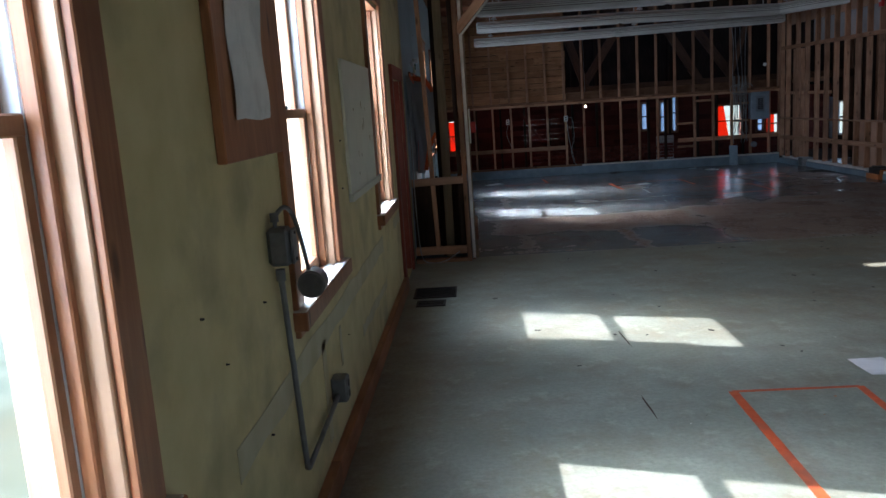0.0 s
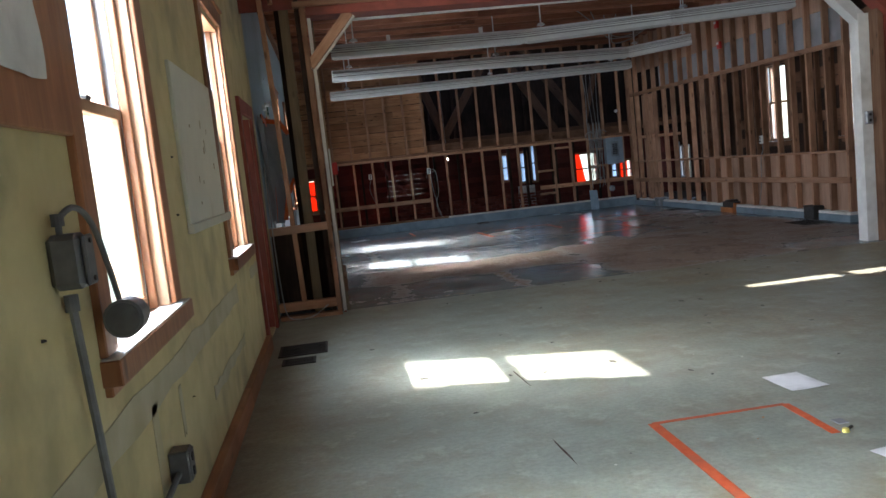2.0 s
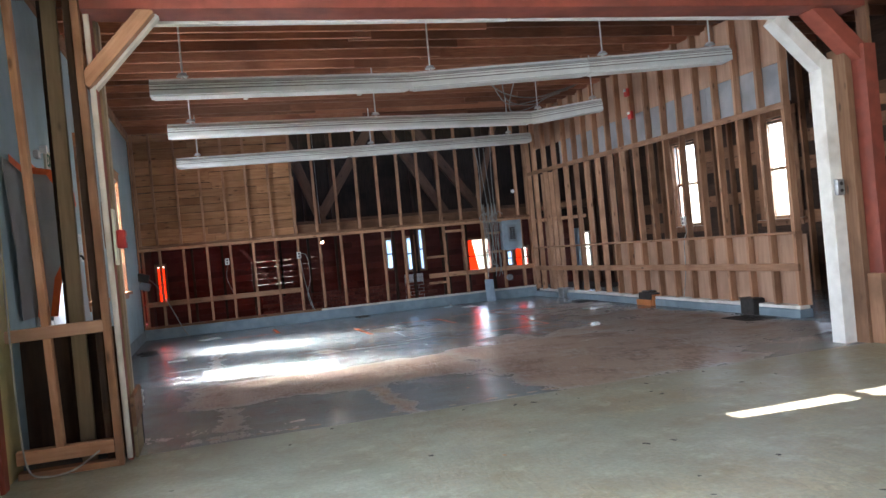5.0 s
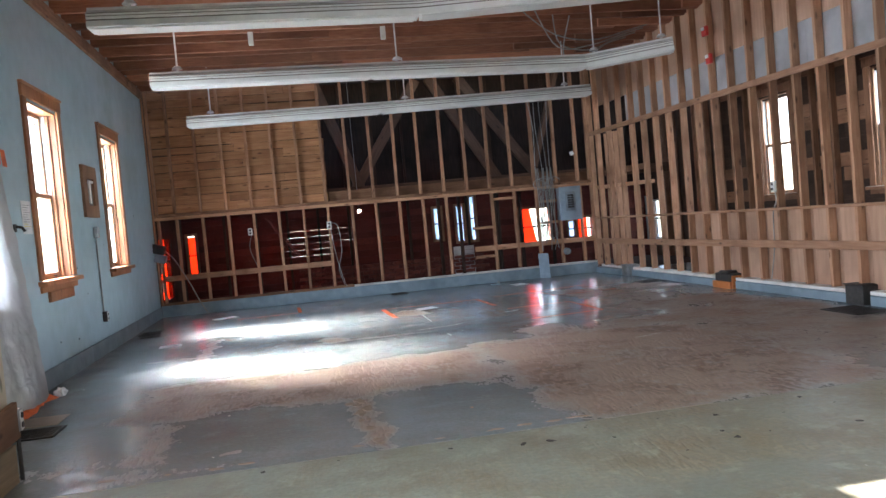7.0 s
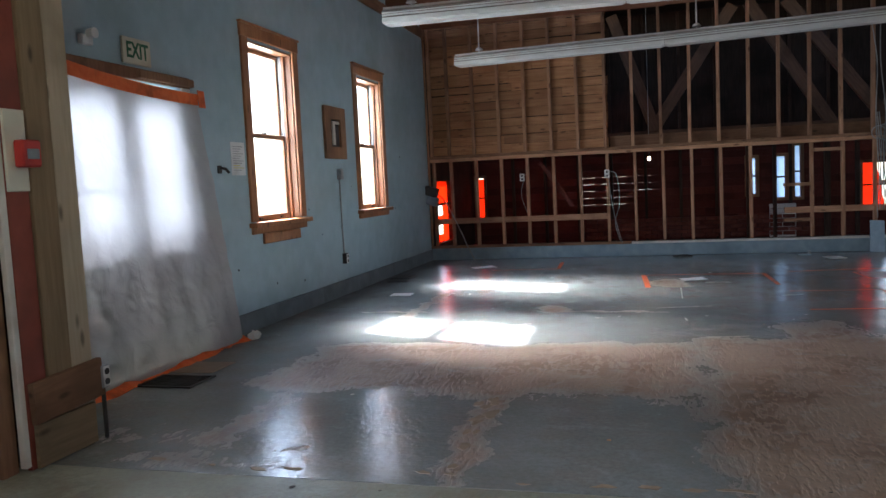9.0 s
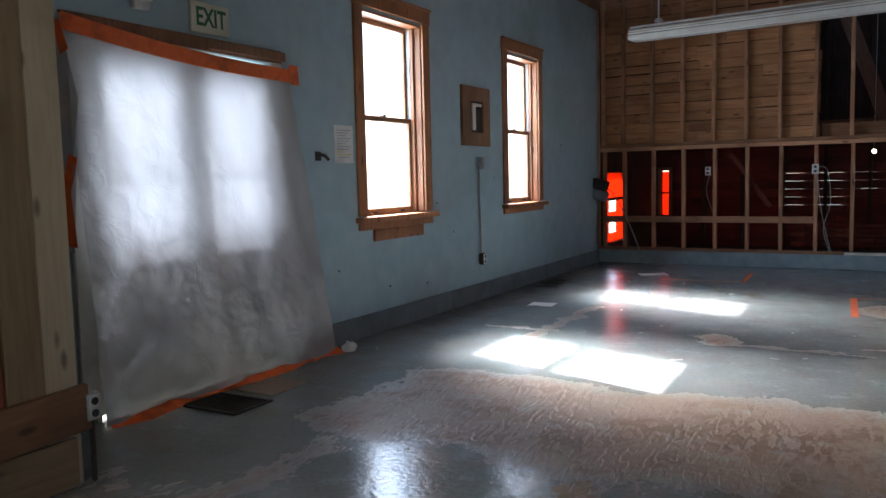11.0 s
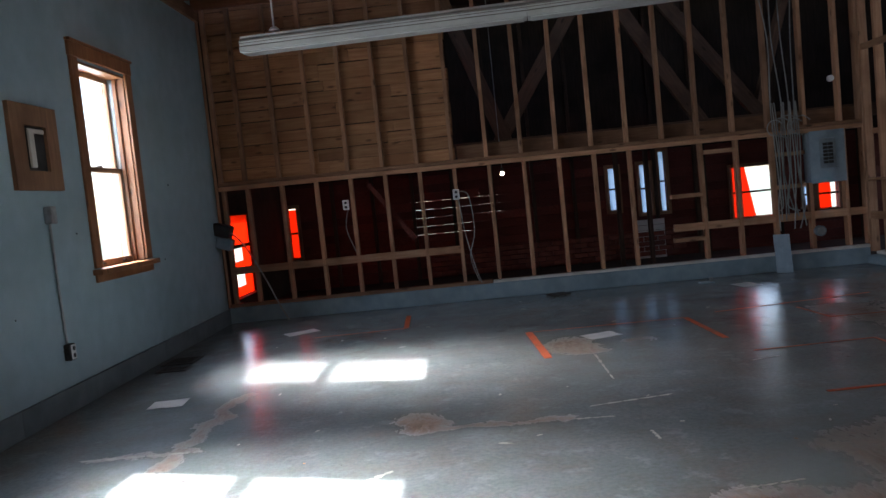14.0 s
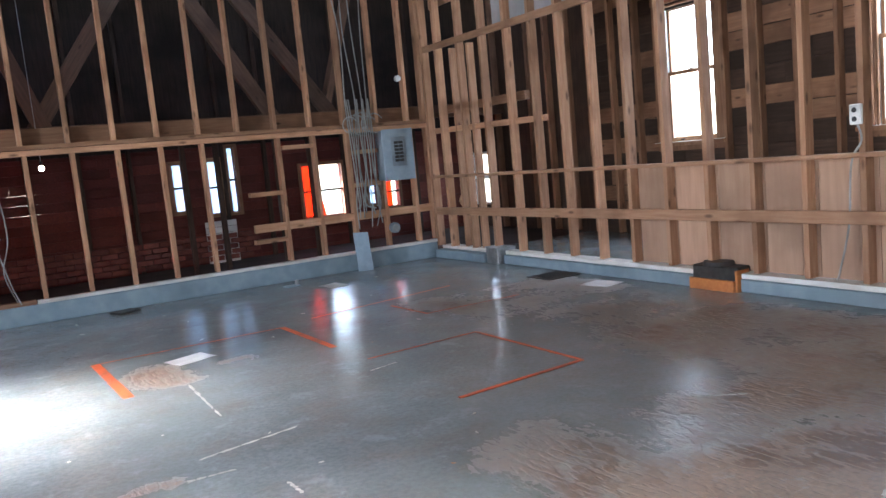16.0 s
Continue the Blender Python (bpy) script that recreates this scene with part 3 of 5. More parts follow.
STUDS = [0.03] + [0.31 + 0.4 * k for k in range(18)] + [7.33]
for i, x in enumerate(STUDS):
    up = random.uniform(-.012, .012)
    lumber("stud", far, "stud", (x, FY + 0.045, 1.60), (x + up, FY + 0.045, 3.6), 0.042, 0.09)
    if not (5.05 < x < 5.25):
        lumber("stud", far, "stud", (x + 0.025, FY + 0.045, 0.19), (x + 0.02, FY + 0.045, 1.505), 0.042, 0.09)
lumber("plate", far, "stud", (0, FY + 0.045, 1.53), (7.36, FY + 0.045, 1.53), 0.09, 0.05)
lumber("plate", far, "old_stud", (0, FY + 0.045, 1.58), (7.36, FY + 0.045, 1.58), 0.09, 0.04)
lumber("beam", far, "old_stud", (2.78, FY + 0.20, 1.68), (7.36, FY + 0.20, 1.68), 0.14, 0.16)
lumber("rail", far, "stud", (0.05, FY + 0.02, 0.575), (2.72, FY + 0.02, 0.575), 0.04, 0.085)
lumber("rail", far, "stud", (5.17, FY + 0.03, 0.57), (7.36, FY + 0.03, 0.57), 0.04, 0.085)
for x, z in ((5.34, 0.93), (5.34, 0.43), (5.74, 1.40), (6.51, 0.92), (6.51, 1.29)):
    lumber("block", far, "stud", (x - 0.175, FY + 0.045, z), (x + 0.175, FY + 0.045, z), 0.09, 0.045)
lumber("sill_plate", far, "old_stud", (0, FY + 0.04, 0.17), (3.05, FY + 0.04, 0.17), 0.10, 0.04)
lumber("sill_plate", far, "white_paint", (3.06, FY + 0.04, 0.165), (7.36, FY + 0.04, 0.165), 0.10, 0.03)
lumber("brace", far, "red_board", (1.72, FY + 0.12, 1.42), (2.2, FY + 0.12, 0.74), 0.022, 0.06)
bm = block(bmesh.new(), -0.03, 7.335, FY - 0.03, FY + 0.09, -0.03, 0.15, 0.008)
part("curb", bm, "blue_base", far, "blue-grey painted curb")
random.seed(4)
z = 1.605
while z < 3.6:
    h = random.choice((0.125, 0.135, 0.14, 0.185))
    x = 0.0
    while x < 2.70:
        e = x + random.uniform(0.9, 2.2)
        e = 2.76 + random.uniform(-.02, .01) if 2.76 - e < 0.35 else e
        lean = random.uniform(-.008, .008)
        lumber("plank", far, "plank", (x + 0.003, FY + 0.105 + random.uniform(0, .006), z + h / 2 + lean), (e, FY + 0.105, z + h / 2 - lean), 0.022, round(h - random.choice((0.003, 0.006, 0.008, 0.022)), 3))
        x = e
    z += h

# ---- right stud wall ----
east = thing("wall_east", "open stud wall with plywood, foil board and a blue curb", "wall", kind="structure")
EX = 7.45


def ex(y):
    """The right wall draws in a little towards the far corner."""
    return EX - 0.10 * max(0.0, (y - 15.0) / 1.62)


for k in range(17):
    y = 9.385 + 0.405 * k
    lean = random.uniform(-.02, .02)
    lumber("stud", east, "stud", (ex(y) + 0.045, y, 0.14), (ex(y) + 0.045, y + lean, 3.6), 0.09, 0.042)
for y in (9.40, 15.75, 16.1):
    lumber("stud", east, "stud", (EX + 0.045, y, 0.14), (EX + 0.045, y, 2.36), 0.085, 0.04)
for a, b in ((9.36, 10.05), (10.35, 12.34), (12.76, 15.30), (15.55, 16.6)):
    bm = block(bmesh.new(), ex(b) - 0.03, EX + 0.15, a, b, 0, 0.095, 0.008)
    part("curb", bm, "blue_base", east, "blue-grey painted curb")
    lumber("sill_plate", east, "white_paint", (EX + 0.045, a, 0.117), (EX + 0.045, b, 0.117), 0.13, 0.038)
for k in range(10):
    bm = block(bmesh.new(), EX + 0.093, EX + 0.105, 9.30 + 0.4115 * k + 0.004, 9.30 + 0.4115 * (k + 1), 0.14, 0.93)
    part("panel", bm, "ply", east, "pinkish plywood sheet")
for k in range(4):
    bm = block(bmesh.new(), EX + 0.093, EX + 0.105, 9.36 + 1.5 * k, 9.357 + 1.5 * (k + 1), 2.42, 2.875)
    part("foil_panel", bm, "foil", east, "shiny foil faced board")
for k in range(3):
    bm = block(bmesh.new(), EX + 0.093, EX + 0.107, 9.36 + 2.42 * k + 0.003, 9.36 + 2.42 * (k + 1), 2.88, 3.6)
    part("panel", bm, "ply", east, "pinkish plywood sheet")
for y in (16.28, 16.56):
    lumber("stud", east, "stud", (ex(y) + 0.045, y, 0.14), (ex(y) + 0.045, y, 3.6), 0.09, 0.05)
lumber("ledge", east, "stud", (EX + 0.045, 9.36, 0.95), (EX - 0.09 + 0.045, 16.6, 0.95), 0.10, 0.03)
lumber("rail", east, "stud", (EX + 0.015, 9.36, 0.565), (EX - 0.09 + 0.015, 16.6, 0.55), 0.035, 0.085)
lumber("rail", east, "stud", (EX + 0.015, 9.36, 2.375), (EX - 0.09 + 0.015, 16.6, 2.41), 0.035, 0.07)
lumber("rail", east, "stud", (EX + 0.10, 14.6, 1.46), (EX - 0.09 + 0.10, 16.6, 1.48), 0.06, 0.06)
lumber("rail", east, "old_stud", (EX + 0.2, 15.0, 1.72), (EX + 0.2, 16.6, 1.72), 0.06, 0.09)
lumber("brace", east, "stud", (EX + 0.1, 16.28, 0.62), (EX + 0.1, 16.05, 0.9), 0.035, 0.09)

# outer hall wall: studs, board courses and windows
for k in range(26):
    y = 8.3 + 0.43 * k
    if not any(a - 0.1 < y < b + 0.1 for a, b in HALL_WIN) and y < 18.7:
        lumber("stud", wall_hall, "old_stud", (9.80, y, 0), (9.80, y, 3.6), 0.10, 0.045)
z = 0.0
while z < 3.5:
    x = 8.0
    while x < 16.6:
        e = min(x + random.uniform(1.2, 3.0), 16.6)
        for a, b, zl, zh in hall_holes[:2]:
            if zl < z + 0.1 < zh:
                if x < b and e > a:
                    if x < a - 0.05:
                        e = a
                    else:
                        x = b
                        e = max(e, b + 0.4)
        lumber("board", wall_hall, "dark_shaded_wood" if random.random() < .7 else "old_stud", (9.85, x + .003, z + 0.1), (9.85, e, z + 0.1), 0.018, 0.19)
        x = e
    z += 0.2

# ---- partition between the rooms ----
part_wall = thing("wall_partition", "open framed partition with a wide opening and corner braces", "wall", kind="structure")
PY = 7.46
lumber("plate", part_wall, "stud", (0.5, PY, 2.97), (6.95, PY, 2.97), 0.1, 0.05)
lumber("header", part_wall, "red_paint", (0.62, PY + 0.10, 2.90), (6.7, PY + 0.10, 2.90), 0.28, 0.085)
lumber("edge_strip", part_wall, "white_paint", (0.95, PY + 0.30, 2.86), (3.6, PY + 0.30, 2.87), 0.06, 0.03)
lumber("edge_strip", part_wall, "white_paint", (3.62, PY + 0.30, 2.875), (6.2, PY + 0.30, 2.865), 0.06, 0.03)
for k in range(18):
    lumber("cripple_stud", part_wall, "stud", (0.3 + 0.405 * k, PY, 2.997), (0.3 + 0.405 * k, PY, 3.6), 0.042, 0.09)
bm = block(bmesh.new(), 0, 9.75, PY + 0.06, PY + 0.08, 2.95, 3.6)
part("sheathing", bm, "red_paint", part_wall, "dull red sheathing board")
lumber("brace", part_wall, "stud", (0.60, PY + 0.02, 2.40), (1.02, PY + 0.02, 2.87), 0.09, 0.09)
lumber("brace", part_wall, "white_paint", (0.63, PY + 0.12, 2.38), (1.06, PY + 0.12, 2.86), 0.09, 0.05)
# left stub
lumber("stud", part_wall, "stud", (0.275, PY, 0.15), (0.185, PY, 3.6), 0.045, 0.09)
lumber("stud", part_wall, "drab", (0.40, PY + 0.2, 0.0), (0.405, PY + 0.2, 3.6), 0.09, 0.05)
lumber("post", part_wall, "old_stud", (0.605, PY, 0.0), (0.585, PY, 2.95), 0.045, 0.09)
# dark pieces from here on paint the shade inside the stub
lumber("post", part_wall, "dark_shaded_wood", (0.55, PY + 0.06, 0.0), (0.53, PY + 0.06, 3.6), 0.045, 0.09)
lumber("rail", part_wall, "ply", (0.03, PY - 0.01, 0.87), (0.58, PY - 0.01, 0.88), 0.08, 0.075, "pale unpainted rail")
lumber("rail", part_wall, "stud", (0.03, PY - 0.01, 0.13), (0.58, PY - 0.01, 0.13), 0.08, 0.08)
lumber("sill_plate", part_wall, "stud", (0.03, PY, 0.02), (0.6, PY, 0.02), 0.09, 0.04)
bm = block(bmesh.new(), 0.0, 0.6, 7.90, 7.92, 0, 0.84)
part("back_board", bm, "dark_shaded_wood", part_wall, "lower board coloured dark for the stub's shade")
lumber("back_stud", part_wall, "dark_shaded_wood", (0.33, 7.85, 0.0), (0.33, 7.85, 3.6), 0.045, 0.09)
lumber("end_board", part_wall, "white_paint", (0.655, 7.515, 0.02), (0.640, 7.515, 2.85), 0.034, 0.035, "flaking white edge trim")
lumber("end_board", part_wall, "red_paint", (0.655, 7.60, 0.0), (0.645, 7.60, 2.9), 0.03, 0.13, "dull red board")
lumber("end_board", part_wall, "drab", (0.655, 7.746, 0.0), (0.65, 7.746, 2.9), 0.05, 0.15, "brown bare board")
lumber("end_board", part_wall, "tan", (0.65, 7.898, 0.0), (0.65, 7.898, 2.9), 0.04, 0.148, "tan bare board")
lumber("end_board", part_wall, "old_stud", (0.695, 7.54, 0.30), (0.695, 7.99, 0.32), 0.03, 0.19, "short cross board")
lumber("end_board", part_wall, "drab", (0.692, 7.55, 0.105), (0.692, 7.93, 0.105), 0.02, 0.2)
lumber("end_board", part_wall, "whiteboard", (0.683, 7.527, 1.43), (0.683, 7.645, 1.43), 0.014, 0.36, "pale backing block")
# right jamb and stub
lumber("post", part_wall, "white_paint", (6.53, PY + 0.33, 0.0), (6.53, PY + 0.33, 2.48), 0.13, 0.15, "chipped white post")
lumber("post", part_wall, "old_stud", (6.63, PY + 0.22, 0.0), (6.63, PY + 0.22, 2.55), 0.07, 0.2)
lumber("post", part_wall, "red_paint", (6.74, PY + 0.10, 0.0), (6.74, PY + 0.10, 2.55), 0.13, 0.22, "dull red post")
lumber("brace", part_wall, "white_paint", (6.55, PY + 0.33, 2.40), (6.07, PY + 0.33, 2.86), 0.14, 0.12, "chipped white brace")
lumber("brace", part_wall, "red_paint", (6.75, PY + 0.12, 2.45), (6.28, PY + 0.12, 2.9), 0.18, 0.14, "dull red brace")
bm = block(bmesh.new(), 6.63, 6.80, PY - 0.02, PY + 0.24, 0, 0.6, 0.006)
part("post_base", bm, "old_stud", part_wall, "bare wood boxing round the post foot")
for k in range(7):
    lumber("stud", part_wall, "old_stud", (6.98 + 0.405 * k, PY + 0.25, 0.0), (6.95 + 0.405 * k, PY + 0.25, 3.6), 0.042, 0.12)
lumber("rail", part_wall, "stud", (6.86, PY + 0.17, 0.93), (9.7, PY + 0.17, 0.93), 0.04, 0.1)
lumber("rail", part_wall, "stud", (6.9, PY + 0.17, 2.1), (9.7, PY + 0.17, 2.1), 0.04, 0.09)
bm = block(bmesh.new(), 6.93, 8.6, PY + 0.15, PY + 0.17, 0.03, 0.87)
part("panel", bm, "red_paint", part_wall, "dull red lower panel")

# ---- windows ----
def window(name, y0, y1, z0, z1, mid, x=0.0, side=1, label="", apron=True, casing=0.105, tone="trim", deep=0.0, front=0.0):
    """A double-hung sash window in a wall that runs along y; side +1 faces +x."""
    w = thing(name, label, "window", kind="structure")

    def bar(n, ya, yb, za, zb, d0, d1, m, parent=w, lab=""):
        xa, xb = sorted((x + side * d0, x + side * d1))
        return part(n, block(bmesh.new(), xa, xb, ya, yb, za, zb, 0.004), m, parent, lab)

    c = casing
    reach = 0.055 if front else 0.075
    bar("casing", y0 - c, y0 + 0.006, z0 + 0.02, z1 + 0.02, -0.002, 0.022, tone)
    bar("casing", y1 - 0.006, y1 + c, z0 + 0.02, z1 + 0.02, -0.002, 0.022, tone)
    bar("casing", y0 - c - 0.01, y1 + c + 0.01, z1 + 0.02, z1 + 0.13, -0.002, 0.026, tone)
    bar("casing_cap", y0 - c - 0.02, y1 + c + 0.02, z1 + 0.13, z1 + 0.15, -0.002, 0.04, tone)
    jamb = "pine" if front else tone
    bar("jamb", y0 - 0.004, y0 + 0.018, z0, z1, -0.2, 0.0, jamb)
    bar("jamb", y1 - 0.018, y1 + 0.004, z0, z1, -0.2, 0.0, jamb)
    bar("head_jamb", y0, y1, z1 - 0.018, z1 + 0.004, -0.2, 0.0, tone)
    bar("sill", y0 - c - 0.03 + front, y1 + c + 0.03, z0 - 0.03 - front * 1.5, z0 + 0.012, -0.12, reach, tone, lab="worn wooden sill with dust")
    # white strips put the sun's brightness on the sills into colour
    if deep < 0.04:
        bar("sill_top", y0 - c - 0.02 + front, y1 + c + 0.02, z0 + 0.012, z0 + 0.016, 0.0, reach - 0.005, "white_paint", lab="worn sill top with its sunlight put into white paint")
        bar("sill_top", y0 + 0.02, y1 - 0.02, z0 + 0.012, z0 + 0.016, -0.045, 0.0, "white_paint", lab="worn sill top with its sunlight put into white paint")
    if apron:
        bar("apron", y0 - c, y1 + c, z0 - 0.09, z0 - 0.03 - front * 1.5, -0.002, 0.022, tone)
    for k in (0, 1):
        a, b = (y0 + 0.018, y0 + 0.04) if k == 0 else (y1 - 0.04, y1 - 0.018)
        bar("track", a, b, z0 + 0.012, z1 - 0.018, -0.125 - deep, -0.046 - deep, "vinyl")
        bar("stop", a - 0.002, b + 0.002, z0 + 0.012, z1 - 0.018, -0.045 - deep, -0.012 - deep, tone)
    for k, (za, zb, d) in enumerate(((z0 + 0.012, mid + 0.02, -0.045 - deep), (mid - 0.02, z1 - 0.018, -0.08 - deep))):
        s = bar("sash_rail", y0 + 0.04, y1 - 0.04, za, za + (0.055 if k == 0 else 0.04), d - 0.032, d, "sash")
        bar("sash_rail", y0 + 0.04, y1 - 0.04, zb - 0.042, zb, d - 0.032, d, "sash")
        bar("sash_stile", y0 + 0.04, y0 + 0.075, za, zb, d - 0.03, d - 0.002, "sash")
        bar("sash_stile", y1 - 0.075, y1 - 0.04, za, zb, d - 0.03, d - 0.002, "sash")
        p = bar("pane", y0 + 0.07, y1 - 0.07, za + 0.035, zb - 0.035, d - 0.02, d - 0.014, "glass")
        p.visible_shadow = False
    for ya in (y0 + 0.22, y1 - 0.25):
        bar("sash_lift", ya, ya + 0.05, z0 + 0.03, z0 + 0.045, -0.047 - deep, -0.025 - deep, "dark_metal")
    bar("sash_lock", (y0 + y1) / 2 - 0.02, (y0 + y1) / 2 + 0.02, mid + 0.018, mid + 0.035, -0.08 - deep, -0.04 - deep, "dark_metal")
    return w


# unseen window, added only to let more light into the front room
w = thing("window_11", "unseen wide window added in the end wall, plain wooden frame", "window", kind="structure")
for a, b, c, d in ((4.0, 4.06, 0.8, 2.5), (6.34, 6.4, 0.8, 2.5), (5.17, 5.23, 0.86, 2.44), (4.06, 6.34, 0.8, 0.86), (4.06, 6.34, 2.44, 2.5)):
    part("frame_bar", block(bmesh.new(), a, b, -3.14, -3.06, c, d, 0.004), "trim", w)
for a, b in ((4.05, 5.18), (5.22, 6.35)):
    part("pane", block(bmesh.new(), a, b, -3.103, -3.097, 0.85, 2.45), "glass", w).visible_shadow = False
for i, (a, b) in enumerate(FRONT_WIN):
    window("window_%d" % (i + 1), a, b, FZ[0] if i else 0.84, FZ[1], 1.655, deep=0.03, front=0.02, label="double-hung window with varnished fir casing and wooden sill")
for i, (a, b) in enumerate(BACK_WIN):
    window("window_%d" % (i + 4), a, b, *BZ, 1.72, deep=0.05, label="double-hung window with varnished fir casing in the blue wall")
for i, (a, b) in enumerate(HALL_WIN):
    window("window_%d" % (i + 6), a, b, 1.08, 2.65, 1.88, 9.80, -1, "double-hung window in dark weathered wood behind studs", tone="old_stud")
bm = block(bmesh.new(), 0.0, 0.028, 11.08, 11.82, 0.735, 0.83, 0.004)
solid("board_scrap", bm, "trim", "loose varnished board nailed below a window sill", "board")

# ---- left wall trim ----
base = thing("baseboard", "worn dark red-brown baseboard along the plaster wall", "baseboard", kind="structure")
for a, b in ((-3.0, 2.4), (2.4, 4.6), (4.6, 6.22)):
    lumber("board", base, "trim", (0.022, a + 0.002, 0.06), (0.022, b, 0.06), 0.044, 0.12)
base = thing("baseboard_2", "blue-grey painted baseboard below the blue wall", "baseboard", kind="structure")
for a, b in ((8.0, 8.52), (10.0, 12.3), (12.3, 14.6), (14.6, 16.6)):
    lumber("board", base, "base_dark", (0.011, a + 0.002, 0.085), (0.011, b, 0.085), 0.022, 0.17)
crown = thing("trim", "dark wood crown strip under the joists", "trim", kind="structure")
lumber("strip", crown, "old_stud", (0.02, 7.9, 3.53), (0.02, 16.62, 3.53), 0.04, 0.14)
lumber("strip", crown, "stud", (0.03, 16.60, 0.19), (0.02, 16.60, 3.5), 0.03, 0.03)
# pale plaster repairs
random.seed(8)
for y0, y1, z0, z1 in ((1.2, 4.85, 0.63, 0.735), (3.6, 4.9, 0.34, 0.40), (2.42, 2.50, 0.2, 0.66), (2.85, 2.9, 0.42, 0.6), (5.65, 6.2, 0.66, 0.74)):
    bm = bmesh.new()
    n = 14
    lo = [bm.verts.new((0.003, y0 + (y1 - y0) * k / n, z0 + random.uniform(-.012, .012))) for k in range(n + 1)]
    hi = [bm.verts.new((0.003, y0 + (y1 - y0) * k / n, z1 + random.uniform(-.012, .012))) for k in range(n + 1)]
    for k in range(n):
        bm.faces.new((lo[k], lo[k + 1], hi[k + 1], hi[k]))
    r = bmesh.ops.extrude_face_region(bm, geom=bm.faces[:])
    bmesh.ops.translate(bm, vec=(-0.0028, 0, 0), verts=[v for v in r["geom"] if isinstance(v, bmesh.types.BMVert)])
    part("plaster_patch", bm, "patch", wall_green, "pale smoothed plaster band")
for y, z in ((1.2, 0.98), (1.62, 1.05), (1.55, 0.62), (1.05, 1.15), (3.1, 0.5), (5.75, 1.6), (3.3, 1.25), (3.35, 1.5)):
    bm = disc(bmesh.new(), (0.004, y, z), 0.003 + 0.003 * random.random(), 0.012, "x", 8, 0.6)
    part("anchor", bm, "dark_metal", wall_green, "dark wall anchor")
for y, z in ((10.62, 0.55), (11.3, 0.35), (12.4, 0.72), (13.3, 1.22), (14.9, 0.9), (15.2, 1.6), (9.7, 2.6), (11.9, 0.3), (12.1, 1.0)):
    bm = disc(bmesh.new(), (0.003, y, z), 0.004 + 0.007 * random.random(), 0.008, "x", 7, 0.5)
    part("dent", bm, "dark_metal", wall_blue, "dark hole in the plaster")

# ---- things on the yellow-green wall ----
t = thing("access_panel", "square wooden panel with a white sheet taped over its opening", "panel", at=(0, 1.645, 1.83))
part("board", block(bmesh.new(), 0, 0.03, -0.33, 0.33, -0.31, 0.33, 0.004), "trim", t)
bm = thin_sheet(10, 0.002, lambda u, v: Vector((0.038 + 0.005 * math.sin(u * 13 + v * 8), -0.22 + 0.375 * u, -0.19 + 0.42 * v + 0.004 * math.sin(u * 7))), Vector((-1, 0, 0)))
part("sheet", bm, "paper", t, "crumpled white sheet")

t = thing("wall_board", "off-white wall board with glue stains and a lower ledge", "board", at=(0, 4.17, 1.545))
part("panel", block(bmesh.new(), 0, 0.018, -0.66, 0.66, -0.395, 0.395, 0.003), "whiteboard", t)
part("ledge", block(bmesh.new(), 0, 0.03, -0.67, 0.67, -0.395, -0.35, 0.004), "whiteboard", t)
random.seed(11)
for k in range(12):
    y, z = random.uniform(-.45, .5), random.uniform(-.28, .2)
    part("stain", block(bmesh.new(), 0.017, 0.0195, y, y + random.uniform(.008, .03), z, z + random.uniform(.015, .06), 0.001), "stain", t, "brown glue stain")


def outlet(name, x, y, z, wide=0.075, high=0.115, deep=0.05, m="steel", label="grey metal outlet box", facing="x", plate="white_plastic"):
    t = thing(name, label, "outlet", at=(x, y, z))
    if facing == "x":
        part("box", block(bmesh.new(), 0, deep, -wide / 2, wide / 2, -high / 2, high / 2, 0.006), m, t)
        part("face_plate", block(bmesh.new(), deep, deep + 0.004, -wide / 2 + .006, wide / 2 - .006, -high / 2 + .006, high / 2 - .006, 0.002), plate, t)
        for s in (-1, 1):
            part("socket", disc(bmesh.new(), (deep + 0.005, 0, s * high * 0.22), 0.016, 0.006, "x", 12), "black", t)
    else:
        part("box", block(bmesh.new(), -wide / 2, wide / 2, -deep, 0, -high / 2, high / 2, 0.006), m, t)
        part("face_plate", block(bmesh.new(), -wide / 2 + .006, wide / 2 - .006, -deep - 0.004, -deep, -high / 2 + .006, high / 2 - .006, 0.002), plate, t)
        for s in (-1, 1):
            part("socket", disc(bmesh.new(), (0, -deep - 0.005, s * high * 0.22), 0.016, 0.006, "y", 12), "black", t)
    return t


def cable(name, points, radius, m, label, category="cable", smooth=6):
    pts = [Vector(p) for p in points]
    out = []
    for i in range(len(pts) - 1):
        p0, p1, p2, p3 = pts[max(i - 1, 0)], pts[i], pts[i + 1], pts[min(i + 2, len(pts) - 1)]
        for k in range(smooth):
            u = k / smooth
            out.append(0.5 * (2 * p1 + (p2 - p0) * u + (2 * p0 - 5 * p1 + 4 * p2 - p3) * u * u + (3 * p1 - p0 - 3 * p2 + p3) * u ** 3))
    out.append(pts[-1])
    return solid(name, tube(bmesh.new(), out, radius, 7), m, label, category)


outlet("outlet", 0.0, 2.585, 0.395, 0.085, 0.115, 0.07, "cast", "grey metal surface outlet box on the plaster wall", plate="cast")
t = thing("junction_box", "grey cast metal junction box with conduit and cable loop", "electrical box", at=(0, 1.757, 1.21))
part("body", block(bmesh.new(), 0.0, 0.08, -0.036, 0.036, -0.066, 0.066, 0.014), "cast", t)
